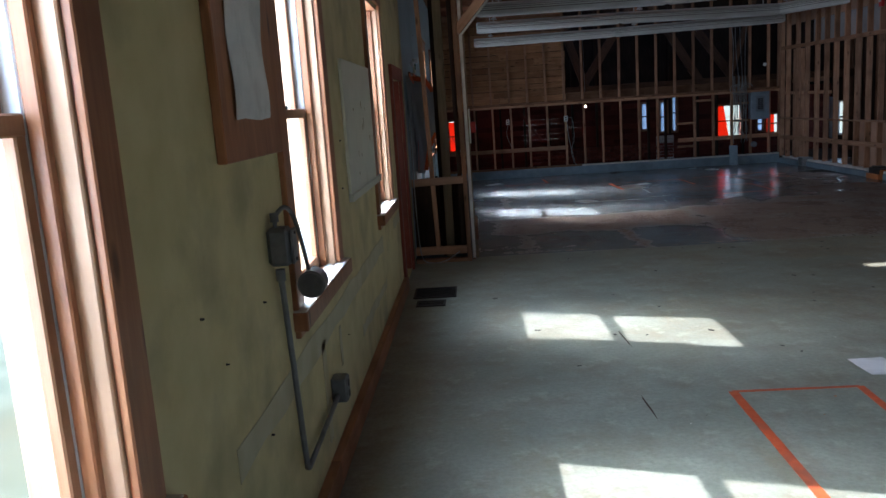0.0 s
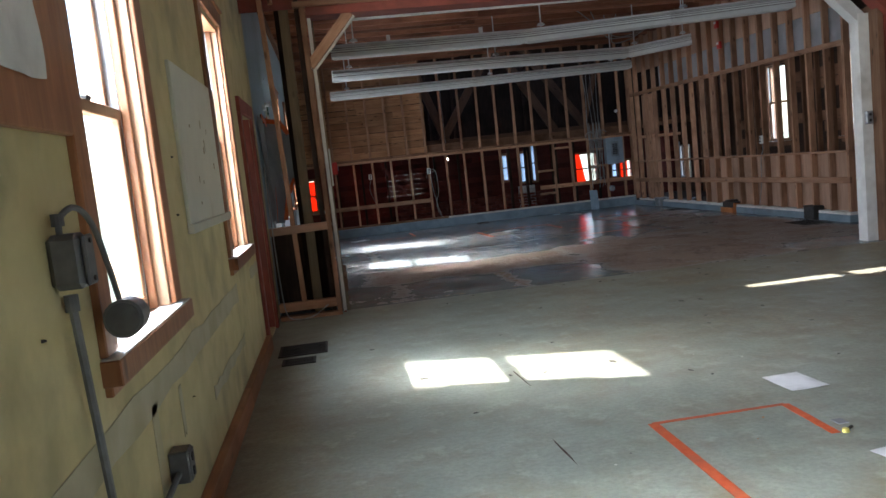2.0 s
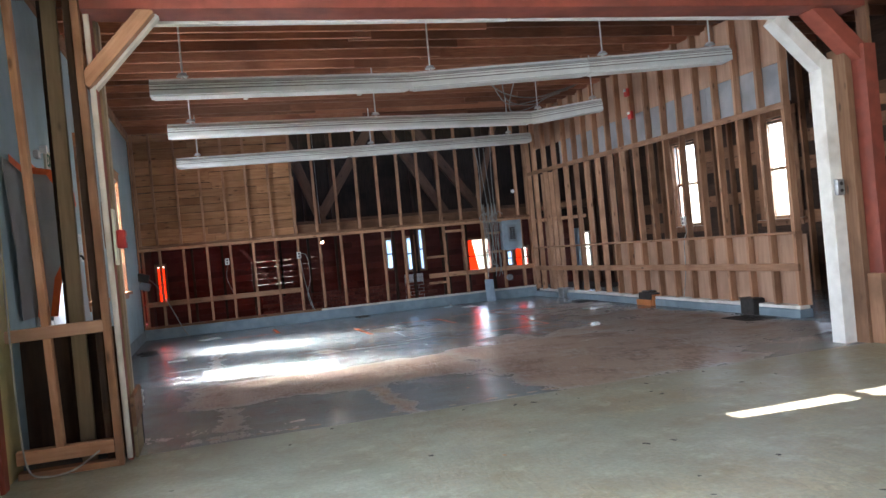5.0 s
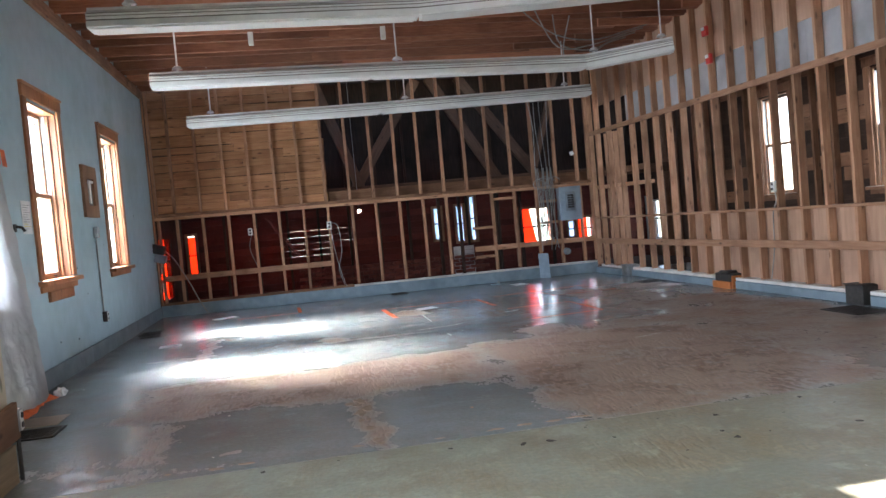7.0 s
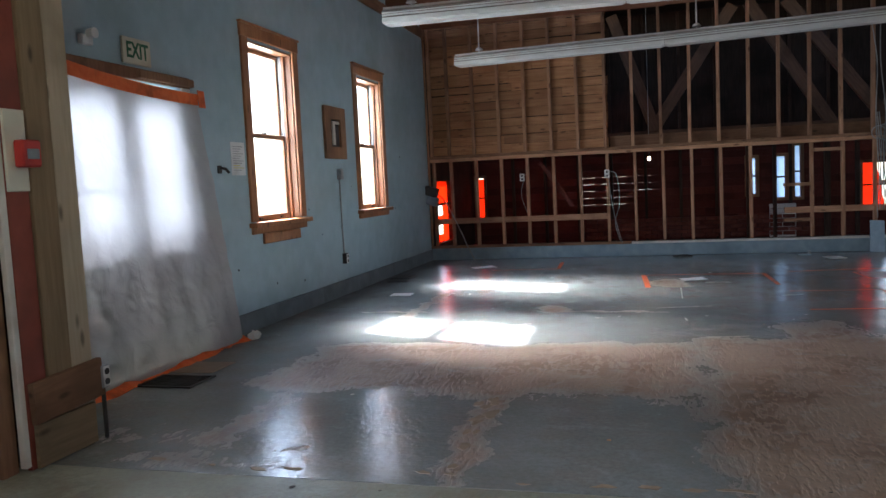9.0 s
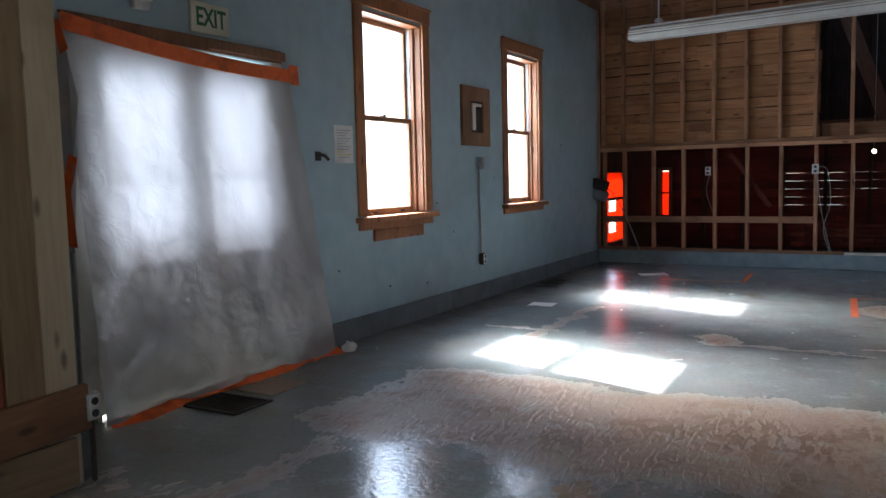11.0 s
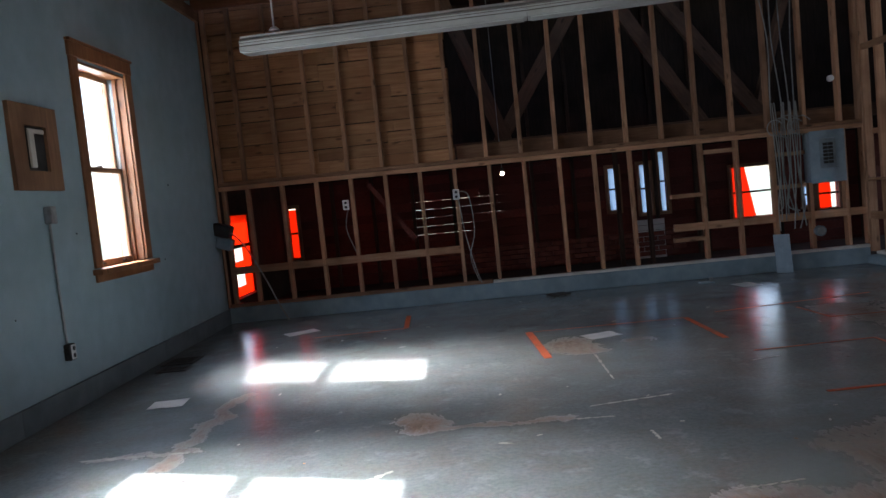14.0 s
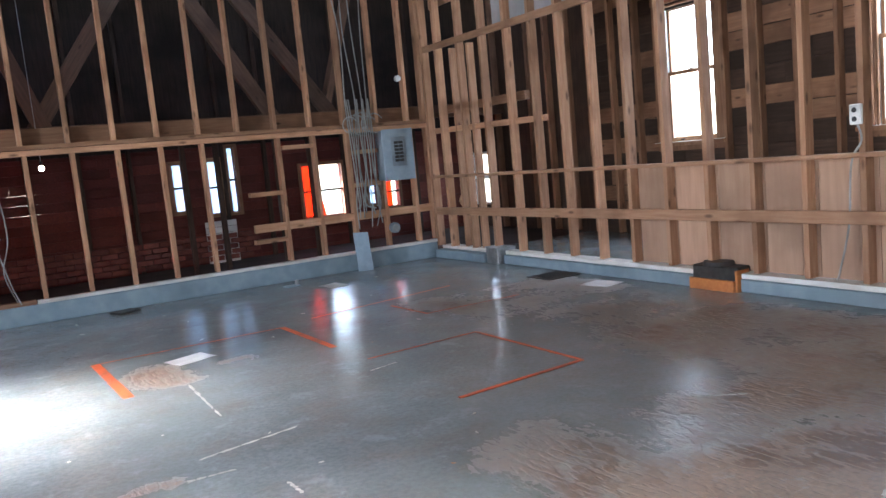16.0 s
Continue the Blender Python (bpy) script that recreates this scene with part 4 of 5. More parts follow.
part("cover", block(bmesh.new(), 0.08, 0.090, -0.033, 0.033, -0.06, 0.06, 0.004), "cast", t)
for z in (-0.045, 0.045):
    part("screw", disc(bmesh.new(), (0.092, 0, z), 0.006, 0.006, "x", 8), "dark_metal", t)
part("fitting", disc(bmesh.new(), (0.03, 0, -0.10), 0.017, 0.04, "z", 12), "cast", t)
part("fitting", disc(bmesh.new(), (0.03, -0.01, 0.10), 0.015, 0.03, "z", 12), "cast", t)
cable("conduit", [(0.03, 1.757, 1.10), (0.03, 1.805, 0.75), (0.03, 1.85, 0.40), (0.03, 1.87, 0.35), (0.03, 1.93, 0.345), (0.03, 2.25, 0.36), (0.03, 2.55, 0.375)], 0.011, "cast", "bent grey steel conduit on the wall", "conduit")
cable("cable", [(0.03, 1.747, 1.27), (0.035, 1.75, 1.315), (0.05, 1.82, 1.335), (0.06, 1.90, 1.29), (0.07, 1.95, 1.18), (0.08, 1.98, 1.06)], 0.008, "cast", "looped grey flexible cable")
t = thing("pull_knob", "round grey electrical cap on the window casing", "electrical box", at=(0.06, 1.985, 1.03))
part("body", disc(bmesh.new(), (0.03, 0, 0), 0.052, 0.085, "y", 20, 0.94), "cast", t)
part("cap", disc(bmesh.new(), (0.03, -0.045, 0), 0.044, 0.008, "y", 20), "cast", t)

# ---- side door ----
d = thing("door_1", "dull red painted door with a glazed upper light", "door", kind="structure")
y0, y1 = 6.33, 7.13
for a, b in ((y0 - 0.11, y0), (y1, y1 + 0.11)):
    part("casing", block(bmesh.new(), -0.002, 0.026, a, b, 0, 1.93, 0.004), "red_paint", d)
part("casing", block(bmesh.new(), -0.002, 0.03, y0 - 0.12, y1 + 0.12, 1.93, 2.05, 0.004), "red_paint", d)
for a, b in ((y0 + 0.0, y0 + 0.025), (y1 - 0.025, y1)):
    part("jamb", block(bmesh.new(), -0.2, -0.001, a, b, 0.02, 1.93), "red_paint", d)
leaf = part("leaf", wall_with_holes(bmesh.new(), -0.17, -0.13, y0 + 0.028, y1 - 0.028, 0.03, 1.92, [(y0 + 0.13, y1 - 0.13, 0.75, 1.8)]), "white_paint", d, "worn white door leaf")
p = part("pane", block(bmesh.new(), -0.153, -0.147, y0 + 0.12, y1 - 0.12, 0.74, 1.81), "film", leaf, "frosted pane")
part("handle", disc(bmesh.new(), (-0.10, y1 - 0.09, 0.95), 0.028, 0.06, "x", 14, 0.8), "steel", leaf)
cable("cable", [(0.06, 7.38, 1.5), (0.06, 7.40, 0.9), (0.07, 7.39, 0.4), (0.1, 7.36, 0.08), (0.2, 7.34, 0.02), (0.35, 7.37, 0.03), (0.5, 7.38, 0.12)], 0.006, "cable", "loose pale cable hanging by the studs")

# ---- fire alarm and outlet on the stub ----
t = thing("fire_alarm_box", "small red fire alarm pull station", "alarm", at=(0.690, 7.615, 1.415))
part("body", block(bmesh.new(), 0, 0.055, -0.05, 0.06, -0.06, 0.06, 0.008), "red_plastic", t)
part("lever", block(bmesh.new(), 0.055, 0.062, -0.03, 0.04, -0.025, 0.02, 0.003), "grey_box", t, "dark handle")
t = outlet("outlet", 0.672, 8.005, 0.315, 0.06, 0.115, 0.045, "steel", "grey outlet box with a conduit to the floor")
part("conduit", tube(bmesh.new(), [(0.02, 0, -0.05), (0.02, 0, -0.33)], 0.011), "dark_metal", t)

# ---- exit door behind plastic ----
d = thing("door_2", "glazed double door hidden behind plastic sheeting", "door", kind="structure")
for a, b in ((8.56, 9.245), (9.255, 9.94)):
    leaf = part("leaf", wall_with_holes(bmesh.new(), -0.06, -0.02, a, b, 0.02, 1.98, [(a + 0.10, b - 0.10, 0.92, 1.86)]), "white_paint", d)
    p = part("pane", block(bmesh.new(), -0.043, -0.037, a + 0.09, b - 0.09, 0.91, 1.87), "frost", leaf, "dusty pane")
    part("glazing_bar", block(bmesh.new(), -0.05, -0.025, a + 0.09, b - 0.09, 1.355, 1.375), "white_paint", leaf)
for a, b in ((8.45, 8.55), (9.95, 10.05)):
    part("casing", block(bmesh.new(), -0.002, 0.02, a, b, 0, 2.0, 0.004), "white_paint", d)
part("casing", block(bmesh.new(), -0.002, 0.022, 8.45, 10.05, 2.0, 2.08, 0.004), "old_stud", d, "bare wood head board")

sheet = thing("plastic_sheet", "milky plastic sheet taped over the exit with orange tape", "plastic sheet")
bm = bmesh.new()
NU, NV = 90, 110
grid = []
for i in range(NU + 1):
    u = i / NU
    col = []
    for j in range(NV + 1):
        v = j / NV
        top_y, bot_y = 8.42 + 1.66 * u, 8.48 + 1.90 * u
        y = bot_y + (top_y - bot_y) * v
        ztop = 2.05 - 0.10 * u - 0.03 * math.sin(math.pi * u)
        fold = 0.008 * math.sin(u * 17 + 2.0 * v) * (0.4 + 0.6 * (1 - v)) + 0.004 * math.sin(u * 43 + 5 * v)
        crease = 0.010 * noise.noise((u * 7, v * 7, 3)) + 0.007 * noise.noise((u * 19, v * 19, 8)) + 0.014 * max(0, 1 - abs(v - 0.27) / 0.27) * (0.3 - abs(noise.noise((u * 15 - v * 8, v * 30 + u * 20, 5))))
        x = 0.035 + 0.11 * (1 - v) ** 0.8 + max(-0.02, fold + crease) * min(1, (1 - v) * 5 + 0.1)
        col.append(bm.verts.new((max(x, 0.03), y, 0.012 + v * ztop)))
    grid.append(col)
for i in range(NU):
    for j in range(NV):
        bm.faces.new((grid[i][j], grid[i + 1][j], grid[i + 1][j + 1], grid[i][j + 1]))
film = part("film", bm, "film", sheet)
for f in film.data.polygons:
    f.use_smooth = True


def tape_strip(bm, pts, normal, width):
    """A strip of tape through pts."""
    nv = Vector(normal).normalized()
    prev = None
    for i, p in enumerate(pts):
        p = Vector(p)
        way = (Vector(pts[min(i + 1, len(pts) - 1)]) - Vector(pts[max(i - 1, 0)])).normalized()
        side = way.cross(nv).normalized() * width / 2
        cur = [bm.verts.new(q) for q in (p - side, p + side, p + side + nv * 0.002, p - side + nv * 0.002)]
        if prev:
            for k in range(4):
                bm.faces.new((prev[k], prev[(k + 1) % 4], cur[(k + 1) % 4], cur[k]))
        else:
            bm.faces.new(cur[::-1])
        prev = cur
    bm.faces.new(prev)
    return bm


def top_edge(u):
    return (0.062, 8.42 + 1.66 * u, 2.05 - 0.10 * u - 0.03 * math.sin(math.pi * u) - 0.03)


part("tape", tape_strip(bmesh.new(), [top_edge(k / 12) for k in range(13)], (1, 0, 0), 0.085), "tape", sheet, "orange tape along the top")
part("tape", tape_strip(bmesh.new(), [(0.075, 10.10, 1.99), (0.085, 10.10, 1.86)], (1, 0, 0), 0.09), "tape", sheet, "orange tape corner")
part("tape", tape_strip(bmesh.new(), [(0.15 + 0.03 * math.sin(k * 1.3), 8.5 + 1.9 * k / 10, 0.006 + 0.012 * (k % 3)) for k in range(11)], (0.45, 0, 1), 0.10), "tape", sheet, "orange tape along the floor")
part("tape", tape_strip(bmesh.new(), [(0.006, 10.2, 0.95), (0.006, 10.27, 0.6), (0.006, 10.34, 0.2)], (1, 0, 0), 0.035), "tape", sheet, "torn orange tape")
bm = bmesh.new()
outline = ((0.03, 2.0), (0.2, 1.96), (0.29, 1.82), (0.32, 1.62), (0.28, 1.3), (0.19, 1.18), (0.13, 0.9), (0.03, 0.9))
front_face = [bm.verts.new((x, 8.40 - 0.35 * x + 0.02 * math.sin(9 * z), z)) for x, z in outline]
back_face = [bm.verts.new(v.co + Vector((0, 0.003, 0))) for v in front_face]
bm.faces.new(front_face), bm.faces.new(back_face[::-1])
for k in range(len(outline)):
    bm.faces.new((front_face[k], back_face[k], back_face[(k + 1) % len(outline)], front_face[(k + 1) % len(outline)]))
bmesh.ops.triangulate(bm, faces=[f for f in bm.faces if len(f.verts) > 4])
part("loose_flap", bm, "film", sheet, "loose flap of plastic folded out at the edge")
for pts in (((0.03, 2.0), (0.2, 1.965), (0.28, 1.83)), ((0.29, 1.36), (0.2, 1.2), (0.14, 0.93))):
    part("tape", tape_strip(bmesh.new(), [(x, 8.392 - 0.35 * x + 0.02 * math.sin(9 * z), z) for x, z in pts], (0.3, -1, 0), 0.05), "tape", sheet, "orange tape on the flap")
bm = thin_sheet(16, 0.003, lambda u, v: Vector((0.035 + 0.012 * math.sin(u * 9 + v * 5) * v + 0.01 * noise.noise((u * 4, v * 6, 1)), 7.80 + 0.62 * u + 0.12 * (1 - v) * (1 - u), 0.94 + 1.08 * v - 0.06 * u * v)), Vector((-1, 0, 0)))
part("side_strip", bm, "film", sheet, "pinkish strip of plastic on the wall beside the door")
part("tape", tape_strip(bmesh.new(), [(0.062, 7.80 + 0.12 * k, 2.01 - 0.012 * k) for k in range(6)], (1, 0, 0), 0.05), "tape", sheet, "orange tape along the strip")
part("tape", tape_strip(bmesh.new(), [(0.062, 8.24, 0.94), (0.066, 8.34, 1.1), (0.068, 8.40, 1.28)], (1, 0, 0), 0.05), "tape", sheet, "orange tape on the strip")
bm = bmesh.new()
block(bm, 0.022, 0.06, 9.40, 10.05, 2.01, 2.065, 0.004)
solid("wood_batten", bm, "old_stud", "grey wooden batten over the plastic sheet", "board")

outlet("outlet", 0.0, 10.40, 0.29, 0.07, 0.115, 0.03, "white_plastic", "white outlet box on the wall beside the plastic sheet")
# exit sign
t = thing("exit_sign", "ivory exit sign with dark green letters", "sign", at=(0.0, 9.44, 2.19))
part("plate", block(bmesh.new(), 0, 0.02, -0.15, 0.15, -0.088, 0.088, 0.004), "ivory", t)
curve = bpy.data.curves.new("letters", "FONT")
curve.body, curve.size, curve.extrude, curve.align_x, curve.align_y, curve.offset = "EXIT", 0.135, 0.001, "CENTER", "CENTER", 0.003
tmp = new("letters_source", curve)
bpy.context.view_layer.update()
me = bpy.data.meshes.new_from_object(tmp.evaluated_get(bpy.context.evaluated_depsgraph_get()))
bpy.data.objects.remove(tmp)
me.materials.clear()
me.materials.append(M["green_ink"])
ob = new("letters", me)
ob.parent = t
ob.matrix_basis = pose(0.0215, 0, 0, 90, 0, 90) @ Matrix.Diagonal((0.86, 1.1, 1, 1))
tagged(ob, "dark green letters EXIT")
t = thing("emergency_light", "small white twin lamp head on the blue wall", "lamp", at=(0, 8.93, 2.19))
part("base", block(bmesh.new(), 0, 0.04, -0.05, 0.05, -0.03, 0.03, 0.006), "white_plastic", t)
part("lamp_head", disc(bmesh.new(), (0.07, 0.0, 0.035), 0.028, 0.05, "x", 12, 1.2), "white_plastic", t)

# notice, niche, conduit
t = thing("paper_notice", "white printed notice with grey lines taped to the wall", "paper", at=(0.0, 10.73, 1.49))
part("sheet", block(bmesh.new(), 0.002, 0.004, -0.115, 0.115, -0.14, 0.14), "paper", t)
for k in range(11):
    part("text_line", block(bmesh.new(), 0.0042, 0.005, -0.085, 0.085 - 0.03 * (k % 3), 0.10 - 0.02 * k, 0.106 - 0.02 * k), "yellow" if k in (8, 9) else "print", t)
t = thing("wall_bracket", "small dark broken bracket on the blue wall", "bracket", at=(0, 10.42, 1.40))
part("plate", block(bmesh.new(), 0, 0.01, -0.03, 0.03, -0.035, 0.03, 0.003), "dark_metal", t)
part("hook", tube(bmesh.new(), [(0.01, 0, 0.01), (0.05, 0.02, 0.0), (0.06, 0.05, -0.03)], 0.012), "dark_metal", t)
t = thing("wall_niche", "rough wooden board with a small opening cut through", "panel", at=(0.0, 12.87, 1.82))
bm = wall_with_holes(bmesh.new(), 0.0, 0.03, -0.29, 0.29, -0.29, 0.28, [(-0.13, 0.14, -0.16, 0.14)])
part("board", bm, "trim_dark", t)
# black sheet on the wall paints the opening's inner shade
part("back", block(bmesh.new(), 0.001, 0.006, -0.13, 0.14, -0.16, 0.14), "black", t, "black sheet for the shade inside the opening")
part("flap", block(bmesh.new(), 0.02, 0.04, -0.10, -0.04, -0.14, 0.11, 0.004), "white_paint", t, "white edge inside the opening")
part("flap", block(bmesh.new(), 0.02, 0.035, -0.10, 0.10, 0.09, 0.12, 0.004), "white_paint", t, "white edge inside the opening")
outlet("outlet", 0.0, 12.95, 0.41, 0.075, 0.115, 0.05, "dark_metal", "dark outlet box low on the blue wall")
t = thing("junction_box", "small grey box with a thin conduit down the wall", "electrical box", at=(0, 12.93, 1.36))
part("body", block(bmesh.new(), 0, 0.05, -0.04, 0.04, -0.06, 0.06, 0.006), "steel", t)
part("conduit", tube(bmesh.new(), [(0.012, 0.0, -0.06), (0.012, 0.005, -0.5), (0.012, 0.02, -0.89)], 0.009), "steel", t)

# ---- far wall things ----
t = thing("wall_device", "grey motor box hung askew in the corner", "device", at=(0.06, 16.50, 1.04))
t.rotation_euler = (0, radians(18), 0)
part("body", block(bmesh.new(), -0.10, 0.10, -0.09, 0.09, -0.02, 0.12, 0.012), "dark_metal", t)
part("lower_box", block(bmesh.new(), -0.02, 0.15, -0.10, 0.05, -0.15, -0.02, 0.01), "grey_box", t)
part("bracket", block(bmesh.new(), -0.12, -0.04, 0.0, 0.12, 0.0, 0.04, 0.004), "dark_metal", t)
cable("cable", [(0.14, 16.48, 1.08), (0.3, 16.5, 0.9), (0.5, 16.5, 0.5), (0.62, 16.48, 0.22), (0.74, 16.42, 0.012)], 0.009, "cable", "pale cord sagging to the floor")
outlet("outlet", 1.49, FY, 1.24, 0.07, 0.115, 0.04, "white_plastic", "white outlet on a bare stud", "y")
outlet("outlet", 2.76, FY, 1.235, 0.075, 0.12, 0.04, "white_plastic", "white outlet on a bare stud", "y")
for pts in ([(2.8, FY - .02, 1.27), (2.9, FY - .03, 1.2), (2.93, FY, 0.8), (2.86, FY, 0.5), (2.94, FY, 0.2)], [(2.78, FY, 1.18), (2.82, FY, 0.8), (2.9, FY, 0.4), (2.96, FY - .02, 0.2)], [(1.5, FY + .02, 1.18), (1.46, FY + .05, 0.95), (1.58, FY + .05, 0.6)]):
    cable("cable", pts, 0.006, "cable", "thin pale cable hanging by the studs")
t = thing("breaker_panel", "grey electrical breaker panel with dark breakers", "electrical panel", at=(6.92, FY, 1.25))
part("cabinet", block(bmesh.new(), -0.185, 0.185, -0.11, 0.08, -0.28, 0.28, 0.008), "grey_box", t)
part("cover", block(bmesh.new(), -0.195, 0.195, -0.122, -0.11, -0.29, 0.29, 0.004), "panel_blue", t)
part("door", block(bmesh.new(), -0.09, 0.09, -0.13, -0.122, -0.13, 0.20, 0.003), "grey_box", t)
for k in range(6):
    part("breaker", block(bmesh.new(), -0.055, -0.003, -0.138, -0.13, 0.12 - 0.04 * k, 0.15 - 0.04 * k, 0.002), "black", t)
    part("breaker", block(bmesh.new(), 0.003, 0.055, -0.138, -0.13, 0.12 - 0.04 * k, 0.15 - 0.04 * k, 0.002), "black", t)
random.seed(21)
for k in range(12):
    x = 6.38 + 0.026 * k
    pts = [(x + random.uniform(-.12, .12), FY - 0.02 + random.uniform(-.02, .05), 3.3 - 0.1 * random.random()), (x + random.uniform(-.05, .05), FY - 0.03, 2.6), (x + random.uniform(-.03, .03), FY - 0.03, 1.9), (x, FY - 0.025, 1.5), (x + random.uniform(-.03, .03), FY - 0.03, 1.1), (x + random.uniform(-.05, .05), FY - 0.03, 0.75), (x + random.uniform(-.06, .12), FY - 0.02, 0.45 + 0.25 * random.random())]
    if k % 3:
        pts = pts[2:]
    cable("cable", pts, 0.007, "cable", "grey cable in a loose bundle on the studs", smooth=4)
for k in range(5):
    cx, cz, r = 6.4 + 0.07 * k, 1.62, 0.09 + 0.02 * (k % 3)
    cable("cable", [(cx + r * math.cos(a), FY - 0.03 - 0.01 * k, cz + r * math.sin(a)) for a in [0.5 + 0.9 * i for i in range(6)]], 0.006, "cable", "coiled grey cable end", smooth=3)
t = thing("round_box", "round grey electrical box low on the stud wall", "electrical box", at=(6.82, FY, 0.42))
part("body", disc(bmesh.new(), (0, -0.03, 0), 0.06, 0.06, "y", 16), "grey_box", t)
part("cover", disc(bmesh.new(), (0, -0.063, 0), 0.045, 0.01, "y", 16), "steel", t)
bm = bmesh.new()
block(bm, -0.09, 0.09, -0.008, 0.008, 0, 0.44, 0.003)
ob = solid("metal_plate", bm, "panel_blue", "grey-blue metal plate leaning on the curb", "plate")
ob.matrix_basis = pose(6.34, 16.46, 0, -16, 4, 0)
t = thing("smoke_detector", "small white sensor on a stud", "sensor", at=(7.05, FY, 2.11))
part("body", disc(bmesh.new(), (0, -0.02, 0), 0.035, 0.04, "y", 14), "white_plastic", t)
t = thing("pipe_fitting", "small pipe stub with a chrome cap on the floor", "pipe", at=(5.45, 16.25, 0))
part("pipe", disc(bmesh.new(), (0, 0, 0.03), 0.02, 0.06, "z", 12), "steel", t)
part("base", block(bmesh.new(), -0.13, 0.02, -0.06, 0.06, 0, 0.012, 0.003), "blue_base", t)
bm = block(bmesh.new(), -0.11, 0.11, -0.09, 0.09, 0, 0.018, 0.006)
ob = solid("floor_bracket", bm, "dark_metal", "dark scrap of metal on the floor", "scrap")
ob.matrix_basis = pose(3.8, 16.42, 0, 0, 0, 25)

# ---- right wall things ----
t = thing("duct_boot", "dark sheet metal duct boot in an orange wood frame", "duct", at=(7.42, 12.55, 0))
part("boot", block(bmesh.new(), -0.02, 0.16, -0.21, 0.21, 0.07, 0.18, 0.01), "dark_metal", t)
part("collar", disc(bmesh.new(), (0.06, 0.02, 0.195), 0.12, 0.03, "z", 24, 0.9), "dark_metal", t)
part("front_board", block(bmesh.new(), -0.06, -0.035, -0.20, 0.21, 0.0, 0.085, 0.003), "orange_wood", t, "orange front board")
part("side_board", block(bmesh.new(), -0.04, 0.1, -0.22, -0.20, 0.0, 0.16, 0.003), "orange_wood", t, "orange side board")
t = thing("duct_boot", "dark sheet metal duct boot set in the curb", "duct", at=(7.42, 10.2, 0))
part("boot", block(bmesh.new(), -0.05, 0.16, -0.12, 0.12, 0.0, 0.19, 0.01), "dark_metal", t)
part("collar", block(bmesh.new(), -0.06, 0.1, -0.13, 0.13, 0.19, 0.2, 0.004), "dark_metal", t)
t = thing("duct_boot", "grey sheet metal duct boot set in the curb", "duct", at=(7.42, 15.43, 0))
part("boot", block(bmesh.new(), -0.08, 0.16, -0.11, 0.11, 0.0, 0.17, 0.008), "steel", t)
part("collar", block(bmesh.new(), -0.09, 0.1, -0.12, 0.12, 0.17, 0.18, 0.003), "steel", t)
t = outlet("outlet", EX - 0.005, 11.43, 1.20, 0.075, 0.125, 0.03, "white_plastic", "white outlet on a bare stud")
t.rotation_euler = (0, 0, math.pi)
cable("cable", [(7.44, 11.43, 1.14), (7.43, 11.40, 1.04), (7.43, 11.47, 0.9), (7.43, 11.5, 0.5), (7.42, 11.58, 0.15)], 0.007, "cable", "pale cable down the stud wall")
outlet("switch_box", 6.53, PY + 0.255, 1.36, 0.08, 0.14, 0.04, "steel", "grey switch box on the white post", "y", "steel")
for y, z in ((12.6, 2.95), (12.55, 2.6)):
    t = thing("alarm_strobe", "small red and white alarm unit high on a stud", "alarm", at=(EX, y, z + 0.25))
    part("body", block(bmesh.new(), -0.05, 0, -0.05, 0.05, -0.06, 0.06, 0.008), "red_plastic", t)
    part("lens", block(bmesh.new(), -0.065, -0.05, -0.03, 0.03, 0.01, 0.05, 0.004), "white_plastic", t)

